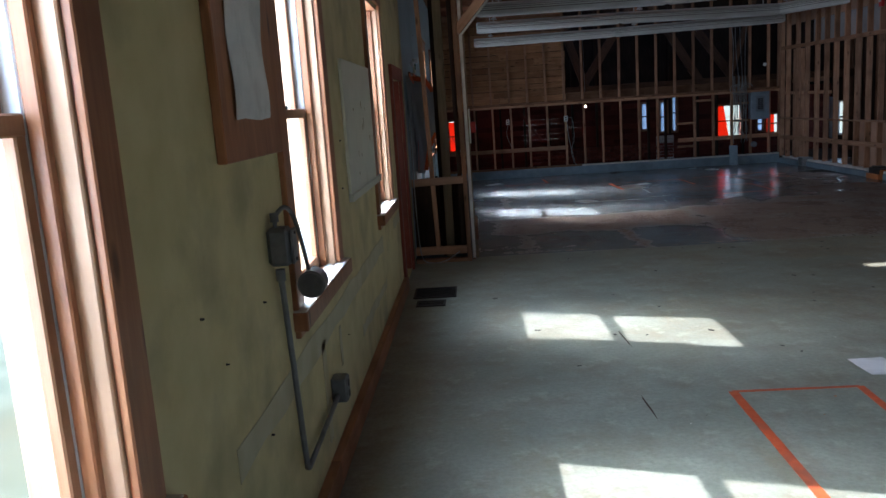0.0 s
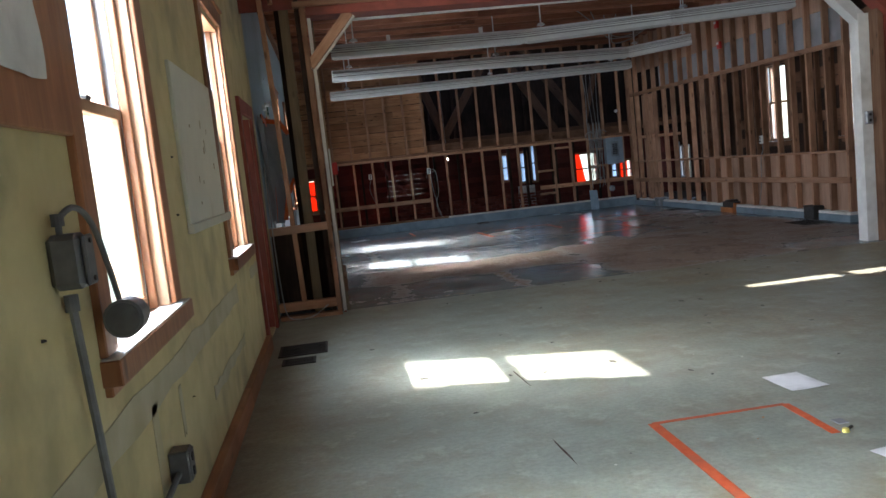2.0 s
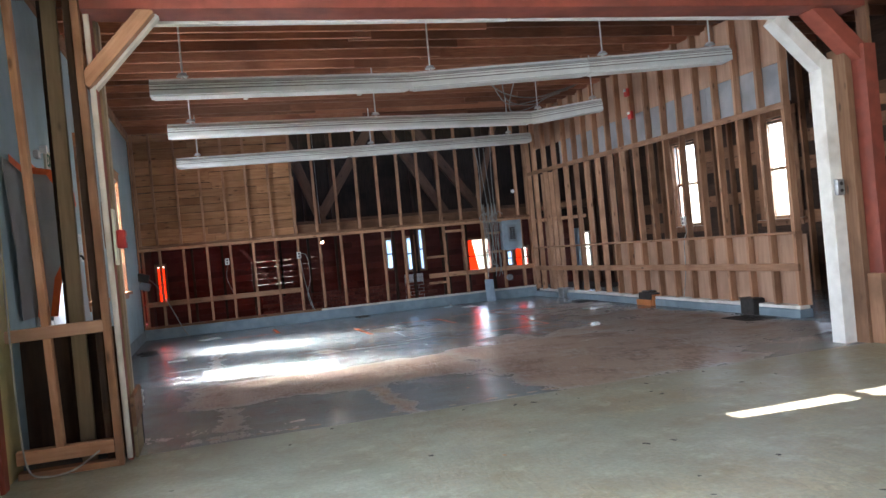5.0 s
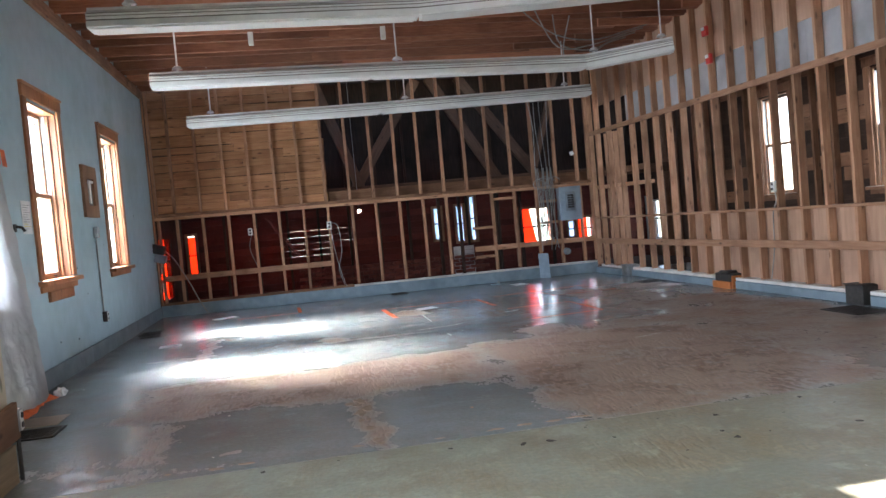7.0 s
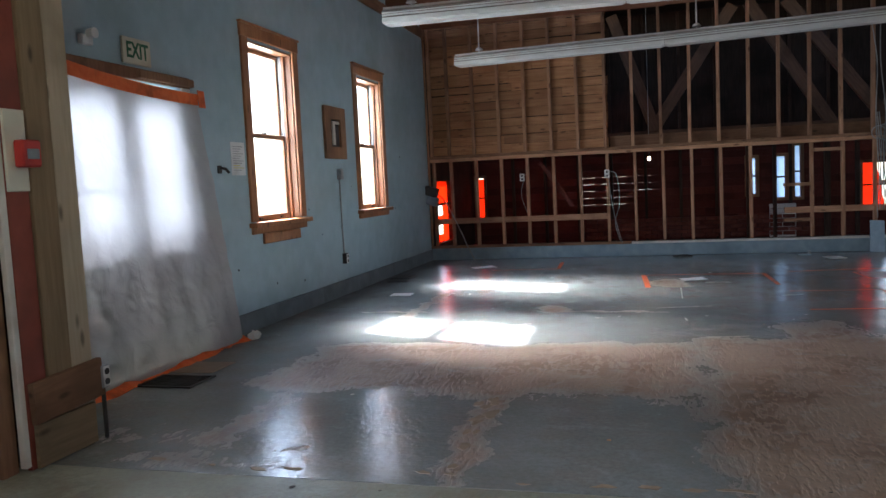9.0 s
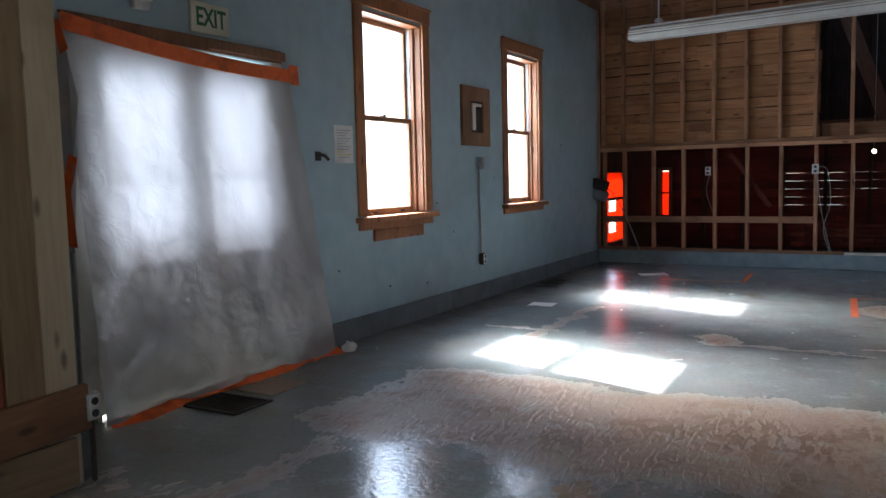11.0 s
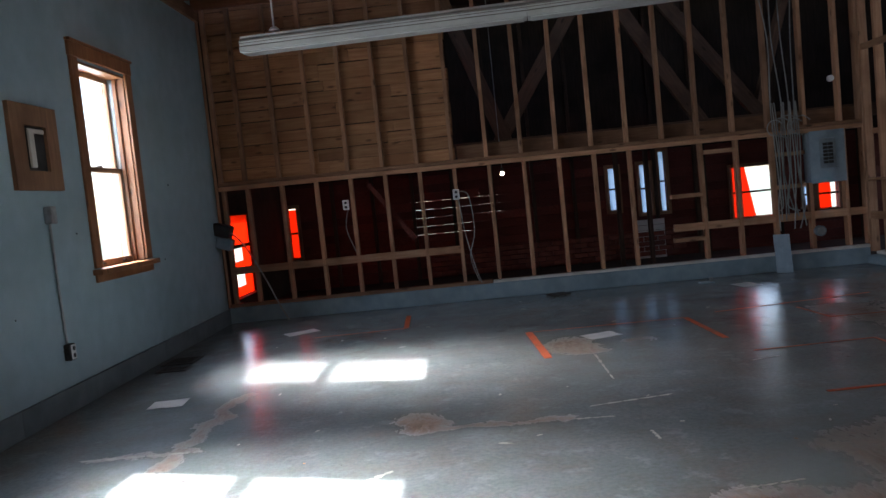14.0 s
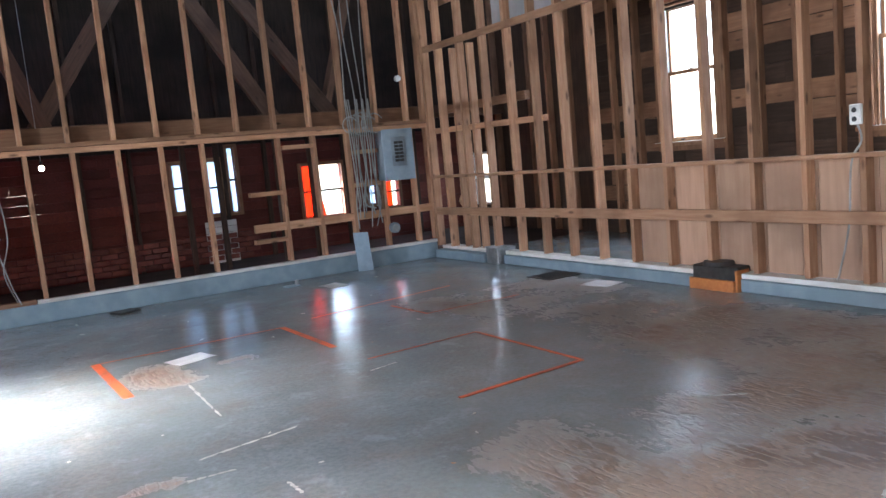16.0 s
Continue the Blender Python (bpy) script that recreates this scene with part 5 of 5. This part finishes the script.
# ---- strip lights ----
def light_fixture(pts, tube_m, label):
    """A run of strip light sections through pts, hung on stems from the joists."""
    f = thing("ceiling_light", label, "light", "strip lights", at=pts[0])
    o = Vector(pts[0])
    prof = [(-0.055, 0.125), (0.055, 0.125), (0.055, 0.105), (0.10, 0.075), (0.10, 0.066), (0.105, 0.066), (0.105, 0.030), (0.098, 0.026), (0.098, 0.016), (0.11, 0.012), (0.11, -0.03), (0.10, -0.035), (-0.10, -0.035), (-0.11, -0.03), (-0.11, 0.012), (-0.098, 0.016), (-0.098, 0.026), (-0.105, 0.030), (-0.105, 0.066), (-0.10, 0.066), (-0.10, 0.075), (-0.055, 0.105)]
    for a, b in zip(pts, pts[1:]):
        a, b = Vector(a) - o, Vector(b) - o
        way = b - a
        turn = Matrix.Translation(a) @ pose(0, 0, 0, 0, 0, math.degrees(math.atan2(way.y, way.x))) @ pose(0, 0, 0, 0, -math.degrees(math.atan2(way.z, math.hypot(way.x, way.y))), 0)
        L = way.length
        h = part("housing", extrude_x(bmesh.new(), prof, 0.003, L - 0.003), "enamel", f)
        h.matrix_basis = turn
        for s in (-1, 1):
            # thin strips paint the shade lines along the housing's sides
            for z, w, hh in ((0.021, 0.0985, 0.0045), (0.07, 0.1005, 0.004), (0.048, 0.1052, 0.0035)):
                part("groove", block(bmesh.new(), 0.004, L - 0.004, min(s * (w + 0.001), s * (w - 0.01)), max(s * (w + 0.001), s * (w - 0.01)), z - hh, z + hh), "groove", h, "grey-brown strip painting a shade line on the housing")
        g = part("diffuser", block(bmesh.new(), 0.03, L - 0.03, -0.09, 0.09, -0.046, -0.033, 0.004), tube_m, h)
        for k in ((0.12, 0.88) if (b + o - Vector(pts[-1])).length < 0.01 else (0.12,)):
            x, y, z = turn @ Vector((L * k, 0, 0.125))
            top = 3.806 - o.z
            part("stem", tube(bmesh.new(), [(x, y, z), (x, y, top)], 0.009), "white_plastic", f)
            part("canopy", disc(bmesh.new(), (x, y, z + 0.045), 0.055, 0.03, "z", 18, 0.6), "white_plastic", f)
    return f


light_fixture([(0.82, 6.98, 2.96), (2.55, 6.88, 2.95), (4.3, 6.78, 2.95), (6.75, 6.62, 2.97)], "tube_lit", "long lit fluorescent strip light with yellowed diffusers")
light_fixture([(0.85, 9.86, 2.83), (3.33, 9.80, 2.815), (5.15, 9.48, 2.84), (6.68, 9.22, 2.87)], "enamel", "long white unlit strip light on stems")
light_fixture([(0.87, 12.25, 2.83), (3.20, 12.35, 2.84), (5.7, 12.3, 2.80), (6.62, 11.9, 2.87)], "enamel", "long white unlit strip light with a bent end")
light_fixture([(0.84, 15.35, 2.83), (3.6, 15.15, 2.84), (6.76, 14.85, 2.87)], "enamel", "long white unlit strip light on stems")
random.seed(31)
for k in range(4):
    pts = [(5.0 + 0.3 * k, 12.6 + 0.2 * k, 3.62), (5.6 + 0.15 * k, 13.0 + 0.3 * k, 3.35 - 0.1 * (k % 2)), (6.2 + 0.1 * k, 13.2 + 0.3 * k, 3.3), (6.9, 13.6 + 0.25 * k, 3.5), (7.3, 13.8 + 0.25 * k, 3.62)]
    cable("cable", pts, 0.009, "cable", "grey cable looping under the joists")
cable("cable", [(1.4, 8.845, 3.602), (2.0, 9.1, 3.35), (3.0, 9.0, 3.28), (4.0, 8.845, 3.602)], 0.008, "cable", "pale cable drooping under the joists")
for x, y in ((1.25, 8.845), (1.55, 8.845), (1.9, 13.3), (3.5, 13.3)):
    bm = block(bmesh.new(), x - 0.03, x + 0.03, y - 0.03, y + 0.03, 3.45, 3.605, 0.004)
    solid("joist_block", bm, "white_paint", "short pale wood block under the joists", "block")

# ---- tape and paper on the floor ----
def floor_tape(pts, widths, label="orange tape line stuck on the floor"):
    t = thing("floor_tape", label, "tape", "floor tape marks", at=(*pts[0], 0))
    o = Vector((*pts[0], 0))
    for (a, b), w in zip(zip(pts, pts[1:]), widths):
        a, b = Vector((*a, 0.001)) - o, Vector((*b, 0.001)) - o
        part("strip", tape_strip(bmesh.new(), [a.lerp(b, k / 6) + Vector((0, 0, 0.0006 * (k % 2))) for k in range(7)], (0, 0, 1), w), "floor_tape", t)


floor_tape([(2.03, 2.0), (2.058, 3.30), (2.735, 3.29), (2.715, 2.86)], (0.05, 0.026, 0.042))
floor_tape([(3.33, 13.2), (3.28, 14.28), (4.61, 14.29), (4.635, 13.33)], (0.06, 0.014, 0.045))
floor_tape([(4.66, 12.86), (5.482, 12.91), (5.485, 11.84), (4.65, 11.78)], (0.013, 0.022, 0.032))
floor_tape([(4.9, 14.42), (6.35, 14.68)], (0.018,))
floor_tape([(5.55, 14.3), (5.58, 13.75), (6.44, 13.73)], (0.02, 0.016))
floor_tape([(2.14, 15.9), (2.17, 15.1), (1.29, 15.05)], (0.05, 0.02))
random.seed(5)
for x, y, w, h, a in ((2.975, 3.585, 0.21, 0.28, 2), (2.86, 2.55, 0.28, 0.21, 8), (0.70, 12.86, 0.24, 0.21, 5), (1.09, 15.43, 0.33, 0.22, 30), (3.82, 13.85, 0.27, 0.21, 18), (5.68, 15.83, 0.22, 0.28, 10), (7.13, 13.5, 0.24, 0.28, 12)):
    bm = thin_sheet(5, 0.0012, lambda u, v: Vector((-w / 2 + w * u, -h / 2 + h * v, 0.003 + 0.008 * max(0, noise.noise((x + u * 2, y + v * 2, 2))))), Vector((0, 0, -1)))
    ob = solid("paper_sheet", bm, "paper", "blank white paper sheet lying on the floor", "paper", "papers on the floor")
    ob.matrix_basis = pose(x, y, 0.0015, 0, 0, a)


def floor_vent(x, y, w, h, slats, label):
    t = thing("floor_vent", label, "vent", "floor vents", at=(x, y, 0))
    part("pan", block(bmesh.new(), -w / 2, w / 2, -h / 2, h / 2, 0.001, 0.004), "black", t)
    for a, b, c, d in ((-w / 2, w / 2, -h / 2, -h / 2 + 0.02), (-w / 2, w / 2, h / 2 - 0.02, h / 2), (-w / 2, -w / 2 + 0.02, -h / 2, h / 2), (w / 2 - 0.02, w / 2, -h / 2, h / 2)):
        part("frame", block(bmesh.new(), a, b, c, d, 0.004, 0.010), "dark_metal", t)
    for k in range(slats):
        u = -h / 2 + 0.02 + (h - 0.04) * (k + 0.5) / slats
        part("slat", block(bmesh.new(), -w / 2 + 0.02, w / 2 - 0.02, u - 0.006, u + 0.004, 0.004, 0.008), "dark_metal", t)


floor_vent(0.295, 6.02, 0.38, 0.38, 12, "dark metal floor register by the wall")
floor_vent(0.275, 5.63, 0.25, 0.19, 7, "dark metal floor register by the wall")
floor_vent(0.38, 9.07, 0.40, 0.30, 10, "dark metal floor register before the plastic sheet")
floor_vent(0.22, 14.45, 0.28, 0.30, 9, "dark metal floor register by the blue wall")
floor_vent(0.28, 14.08, 0.26, 0.16, 5, "dark metal floor register by the blue wall")
floor_vent(7.18, 14.2, 0.36, 0.34, 10, "dark metal floor register by the studs")
floor_vent(7.15, 9.9, 0.36, 0.5, 12, "dark metal floor register by the studs")
bm = block(bmesh.new(), 0.16, 0.5, 9.30, 9.62, 0.001, 0.005, 0.002)
solid("floor_patch", bm, "patch_wood", "bare tan wood patch by the plastic sheet", "patch")
# marks on the floors
random.seed(61)


def blob(floor, name, x, y, r, m, label, long=1.0, turn=0.0, thick=0.0015):
    """A flat patch with an uneven outline, stuck to the floor."""
    bm = bmesh.new()
    n = 11
    ring = []
    for k in range(n):
        a = 2 * math.pi * k / n
        q = r * random.uniform(0.55, 1.15)
        u, v = q * math.cos(a) * long, q * math.sin(a)
        ring.append((x + u * math.cos(turn) - v * math.sin(turn), y + u * math.sin(turn) + v * math.cos(turn)))
    thick *= random.uniform(0.5, 1.6)
    lo, hi = [bm.verts.new((*p, 0.0)) for p in ring], [bm.verts.new((*p, thick)) for p in ring]
    bm.faces.new(hi)
    for k in range(n):
        bm.faces.new((lo[k], lo[(k + 1) % n], hi[(k + 1) % n], hi[k]))
    part(name, bm, m, floor, label)


for k in range(26):
    blob(floor_front, "glue_spot", random.gauss(3.6, 1.3), 7.55 - abs(random.gauss(0, 0.55)), 0.005 + 0.014 * random.random() ** 2, "glue", "black glue spot", random.uniform(1, 1.8), random.uniform(0, 3))
for k in range(26):
    blob(floor_front, "glue_spot", random.uniform(0.8, 5.5), random.uniform(1.0, 6.5), random.uniform(0.006, 0.018), "glue", "dark spot", random.uniform(1, 2.5), random.uniform(0, 3))
for k in range(12):
    blob(floor_back, "bare_chip", random.uniform(0.8, 4.2), 7.68 + abs(random.gauss(0, 0.05)), random.uniform(0.008, 0.022), "bare_chip", "chipped paint down to wood", random.uniform(1.5, 4), random.uniform(-.2, .2))
for k in range(16):
    blob(floor_back, "bare_chip", 2.53 + random.gauss(0, 0.03), random.uniform(7.8, 8.9), random.uniform(0.012, 0.035), "bare_chip", "chipped paint down to wood", random.uniform(1.5, 3), 1.57 + random.uniform(-.3, .3))
for x0, y0, x1, y1, w in SCRAPES:
    for k in range(5):
        u = (k + 0.5) / 5
        blob(floor_back, "paint_scrape", x0 + (x1 - x0) * u, y0 + (y1 - y0) * u, w, "scrape", "pale scrape in the paint", max(1.2, math.hypot(x1 - x0, y1 - y0) / 9 / w), math.atan2(y1 - y0, x1 - x0))
for k in range(30):
    blob(floor_back, "paint_scrape", random.uniform(0.8, 6.5), random.uniform(10.5, 16.2), random.uniform(0.004, 0.012), "scrape", "pale scrape in the paint", random.uniform(1.2, 4), random.uniform(0, 3))
for x0, y0, x1, y1 in ((1.675, 4.69, 1.67, 4.05), (1.566, 3.44, 1.563, 2.87)):
    blob(floor_front, "floor_crack", (x0 + x1) / 2, (y0 + y1) / 2, 0.006, "dark_shaded_wood", "dark crack in the boards", 32, 1.62)
# litter
random.seed(41)
for k in range(46):
    x, y = random.uniform(0.3, 6.8), random.uniform(0.8, 16.2)
    bm = bmesh.new()
    r = random.uniform(0.004, 0.011)
    bmesh.ops.create_icosphere(bm, subdivisions=1, radius=r)
    for v in bm.verts:
        v.co = Vector((v.co.x * random.uniform(.6, 1.8), v.co.y * random.uniform(.6, 1.4), abs(v.co.z) * 0.3))
    ob = solid("debris_chip", bm, random.choice(("dark_metal", "plank", "whiteboard")), "small chip of debris on the floor", "debris", "floor litter")
    ob.matrix_basis = pose(x, y, 0.0, 0, 0, random.uniform(0, 180))
bm = bmesh.new()
bmesh.ops.create_icosphere(bm, subdivisions=3, radius=0.05)
for v in bm.verts:
    v.co *= 1 + 0.5 * noise.noise(v.co * 40)
    v.co.z = max(v.co.z, -0.02)
ob = solid("crumpled_plastic", bm, "paper", "crumpled scrap of white plastic on the floor", "litter")
ob.matrix_basis = pose(0.2, 10.45, 0.02)

t = thing("bottle_cap_scrap", "small yellow and black scrap beside the floor tape", "debris", at=(2.76, 2.86, 0))
part("cap", disc(bmesh.new(), (0, 0, 0.008), 0.016, 0.016, "z", 12, 0.85), "yellow", t, "yellow cap")
part("stub", tube(bmesh.new(), [(0.015, 0.01, 0.008), (0.05, 0.03, 0.008)], 0.007), "black", t, "black stub")
part("shard", block(bmesh.new(), 0.03, 0.08, 0.09, 0.15, 0.0, 0.003), "foil", t, "shiny flake")

# ---- rear space ----
rear = thing("wall_north_rear", "dark red board wall with gaps, windows and brick base", "wall", kind="structure")
random.seed(51)
z = -0.1
while z < 1.7:
    h = 0.128
    spans = [(-0.2, 9.95)]
    for a, b, zl, zh in REAR:
        if zl < z + h and z < zh:
            spans = [q for s in spans for q in (((s[0], a), (b, s[1])) if s[0] < a and s[1] > b else (s,))]
    for a, b in spans:
        x = a
        while x < b - 0.01:
            e = min(b, x + random.uniform(1.5, 3.0))
            e = b if b - e < 0.4 else e
            gap = 0.002
            if x < 3.5 and e > 1.9 and 0.5 < z < 1.4:
                gap = random.choice((0.001, 0.0015, 0.0035))
            lumber("board", rear, "red_board", (x + .002, 19.80, z + h / 2), (e, 19.80, z + h / 2), 0.03, round(h - gap, 3))
            x = e
    z += h
# unseen backing, added so light lines show only at its holes
bm = wall_along_x(bmesh.new(), -0.2, 9.95, 19.83, 19.86, -0.15, 1.62, REAR + [(2.02, 2.36, 0.66, 1.3), (2.5, 2.92, 0.66, 1.3), (3.05, 3.4, 0.9, 1.25)])
part("backing", bm, "red_board", rear, "unseen dark red backing added to block light between boards")
for k in range(15):
    x = 0.2 + 0.62 * k
    if not any(a - 0.03 < x < b + 0.03 for a, b, *_ in REAR):
        lumber("stud", rear, "dark_shaded_wood", (x, 19.74, -0.02), (x, 19.74, 4.1), 0.05, 0.09)
for a, b, zl, zh in REAR:
    for xx in (a - 0.03, b + 0.03):
        lumber("frame", rear, "old_stud", (xx, 19.76, zl - 0.05), (xx, 19.76, zh + 0.05), 0.05, 0.06)
    lumber("frame", rear, "old_stud", (a - 0.05, 19.76, zl - 0.03), (b + 0.05, 19.76, zl - 0.03), 0.06, 0.05)
    lumber("frame", rear, "old_stud", (a - 0.05, 19.76, zh + 0.03), (b + 0.05, 19.76, zh + 0.03), 0.06, 0.05)
    lumber("mid_rail", rear, "dark_shaded_wood", (a, 19.77, (zl + zh) / 2), (b, 19.77, (zl + zh) / 2), 0.04, 0.03)
for a, b, zl, zh in REAR[1:4] + REAR[5:6]:
    part("pane", block(bmesh.new(), a - 0.005, b + 0.005, 19.842, 19.846, zl - 0.005, zh + 0.005), "grimy_glass", rear, "grimy pane")
for r in range(5):
    for k in range(18):
        x = 2.2 + 0.215 * k + (0.107 if r % 2 else 0)
        lumber("brick", rear, "brick", (x, 19.70, 0.05 + 0.075 * r), (x + 0.2, 19.70, 0.05 + 0.075 * r), 0.09, 0.065)
bm = bmesh.new()
corners = ((6.92, 0.43), (7.32, 0.43), (7.18, 1.25), (6.92, 1.25))
lo, hi = [bm.verts.new((x, 19.863, z)) for x, z in corners], [bm.verts.new((x, 19.866, z)) for x, z in corners]
bm.faces.new(lo), bm.faces.new(hi[::-1])
for k in range(4):
    bm.faces.new((lo[k], hi[k], hi[(k + 1) % 4], lo[(k + 1) % 4]))
solid("orange_film", bm, "orange_film", "orange plastic film pulled aside over a rear window", "plastic film")
for x0, x1 in ((8.21, 8.47), (0.07, 0.26)):
    bm = block(bmesh.new(), x0, x1, 19.86, 19.863, 0.35, 1.25)
    solid("orange_film", bm, "orange_film", "orange plastic film over a rear window", "plastic film")
bm = block(bmesh.new(), -0.10, -0.097, 16.98, 18.17, 0.84, 1.27)
block(bm, -0.10, -0.097, 16.98, 17.42, 0.20, 0.84)
block(bm, -0.10, -0.097, 17.78, 18.17, 0.20, 0.84)
block(bm, -0.10, -0.097, 17.42, 17.78, 0.56, 0.66)
block(bm, -0.10, -0.097, 17.42, 17.78, 0.20, 0.34)
solid("orange_film", bm, "orange_film", "torn orange plastic film over a side window", "plastic film")
sf = thing("window_9", "small side window of the rear space with dark bars", "window", kind="structure")
for a, b in ((17.0, 18.15),):
    part("bar", block(bmesh.new(), -0.06, -0.02, a, b, 0.52, 0.57), "dark_shaded_wood", sf)
    part("bar", block(bmesh.new(), -0.06, -0.02, a, b, 0.84, 0.88), "dark_shaded_wood", sf)
    part("bar", block(bmesh.new(), -0.06, -0.02, a, a + 0.05, 0.2, 1.22), "dark_shaded_wood", sf)
    part("bar", block(bmesh.new(), -0.06, -0.02, b - 0.05, b, 0.2, 1.22), "dark_shaded_wood", sf)
opening_lamp(-0.35, 17.58, 0.74, 1.1, 1.0, (1, 17.2, 0.5), 1.2)
opening_lamp(7.26, 20.15, 0.84, 0.6, 0.75, (7.26, 19, 0.6), 0.45)
opening_lamp(10.15, 19.27, 0.77, 0.55, 0.85, (9.0, 18.9, 0.6), 1.0)
opening_lamp(0.19, 20.1, 0.85, 0.24, 0.75, (0.19, 19, 0.7), 0.3)
opening_lamp(8.25, 20.15, 0.70, 0.5, 0.5, (8.1, 19, 0.5), 0.4)
for x in (4.9, 5.3, 6.05, 6.5):
    lumber("mid_stud", rear, "dark_shaded_wood", (x, 18.2, 0), (x, 18.2, 1.6), 0.05, 0.1)
for k in range(7):
    lumber("siding_board", rear, "siding", (5.42, 19.69, 0.02 + 0.085 * k), (5.86, 19.69, 0.02 + 0.085 * k), 0.02, 0.08)
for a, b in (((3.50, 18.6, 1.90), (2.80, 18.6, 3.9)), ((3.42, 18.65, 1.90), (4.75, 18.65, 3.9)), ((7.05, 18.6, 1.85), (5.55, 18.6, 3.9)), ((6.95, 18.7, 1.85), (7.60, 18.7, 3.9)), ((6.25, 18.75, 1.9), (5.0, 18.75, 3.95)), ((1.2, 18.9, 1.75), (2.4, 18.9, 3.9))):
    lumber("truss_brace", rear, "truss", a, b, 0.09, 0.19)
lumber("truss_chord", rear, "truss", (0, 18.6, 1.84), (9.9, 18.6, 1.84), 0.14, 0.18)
w = thing("window_10", "small barred window at the end of the hall", "window", kind="structure")
for z in (0.36, 0.78, 1.17):
    part("bar", block(bmesh.new(), 9.83, 9.86, 19.0, 19.54, z - 0.02, z + 0.02), "siding", w)
for y in (19.015, 19.28, 19.525):
    part("bar", block(bmesh.new(), 9.832, 9.858, y - 0.018, y + 0.018, 0.36, 1.17), "siding", w)
part("bar", block(bmesh.new(), 9.80, 9.85, 19.545, 19.72, 0.25, 1.28), "panel_blue", w, "teal painted jamb")
t = thing("light_bulb", "bare lit light bulb on a cord", "lamp", at=(3.37, 17.85, 1.45))
bm = bmesh.new()
bmesh.ops.create_uvsphere(bm, u_segments=16, v_segments=10, radius=0.026)
part("glass", bm, "bulb", t, "glowing bulb")
part("socket", disc(bmesh.new(), (0, 0, 0.05), 0.018, 0.05, "z", 12), "black", t)
part("cord", tube(bmesh.new(), [(0, 0, 0.07), (0, 0.2, 2.65)], 0.004), "cable", t)
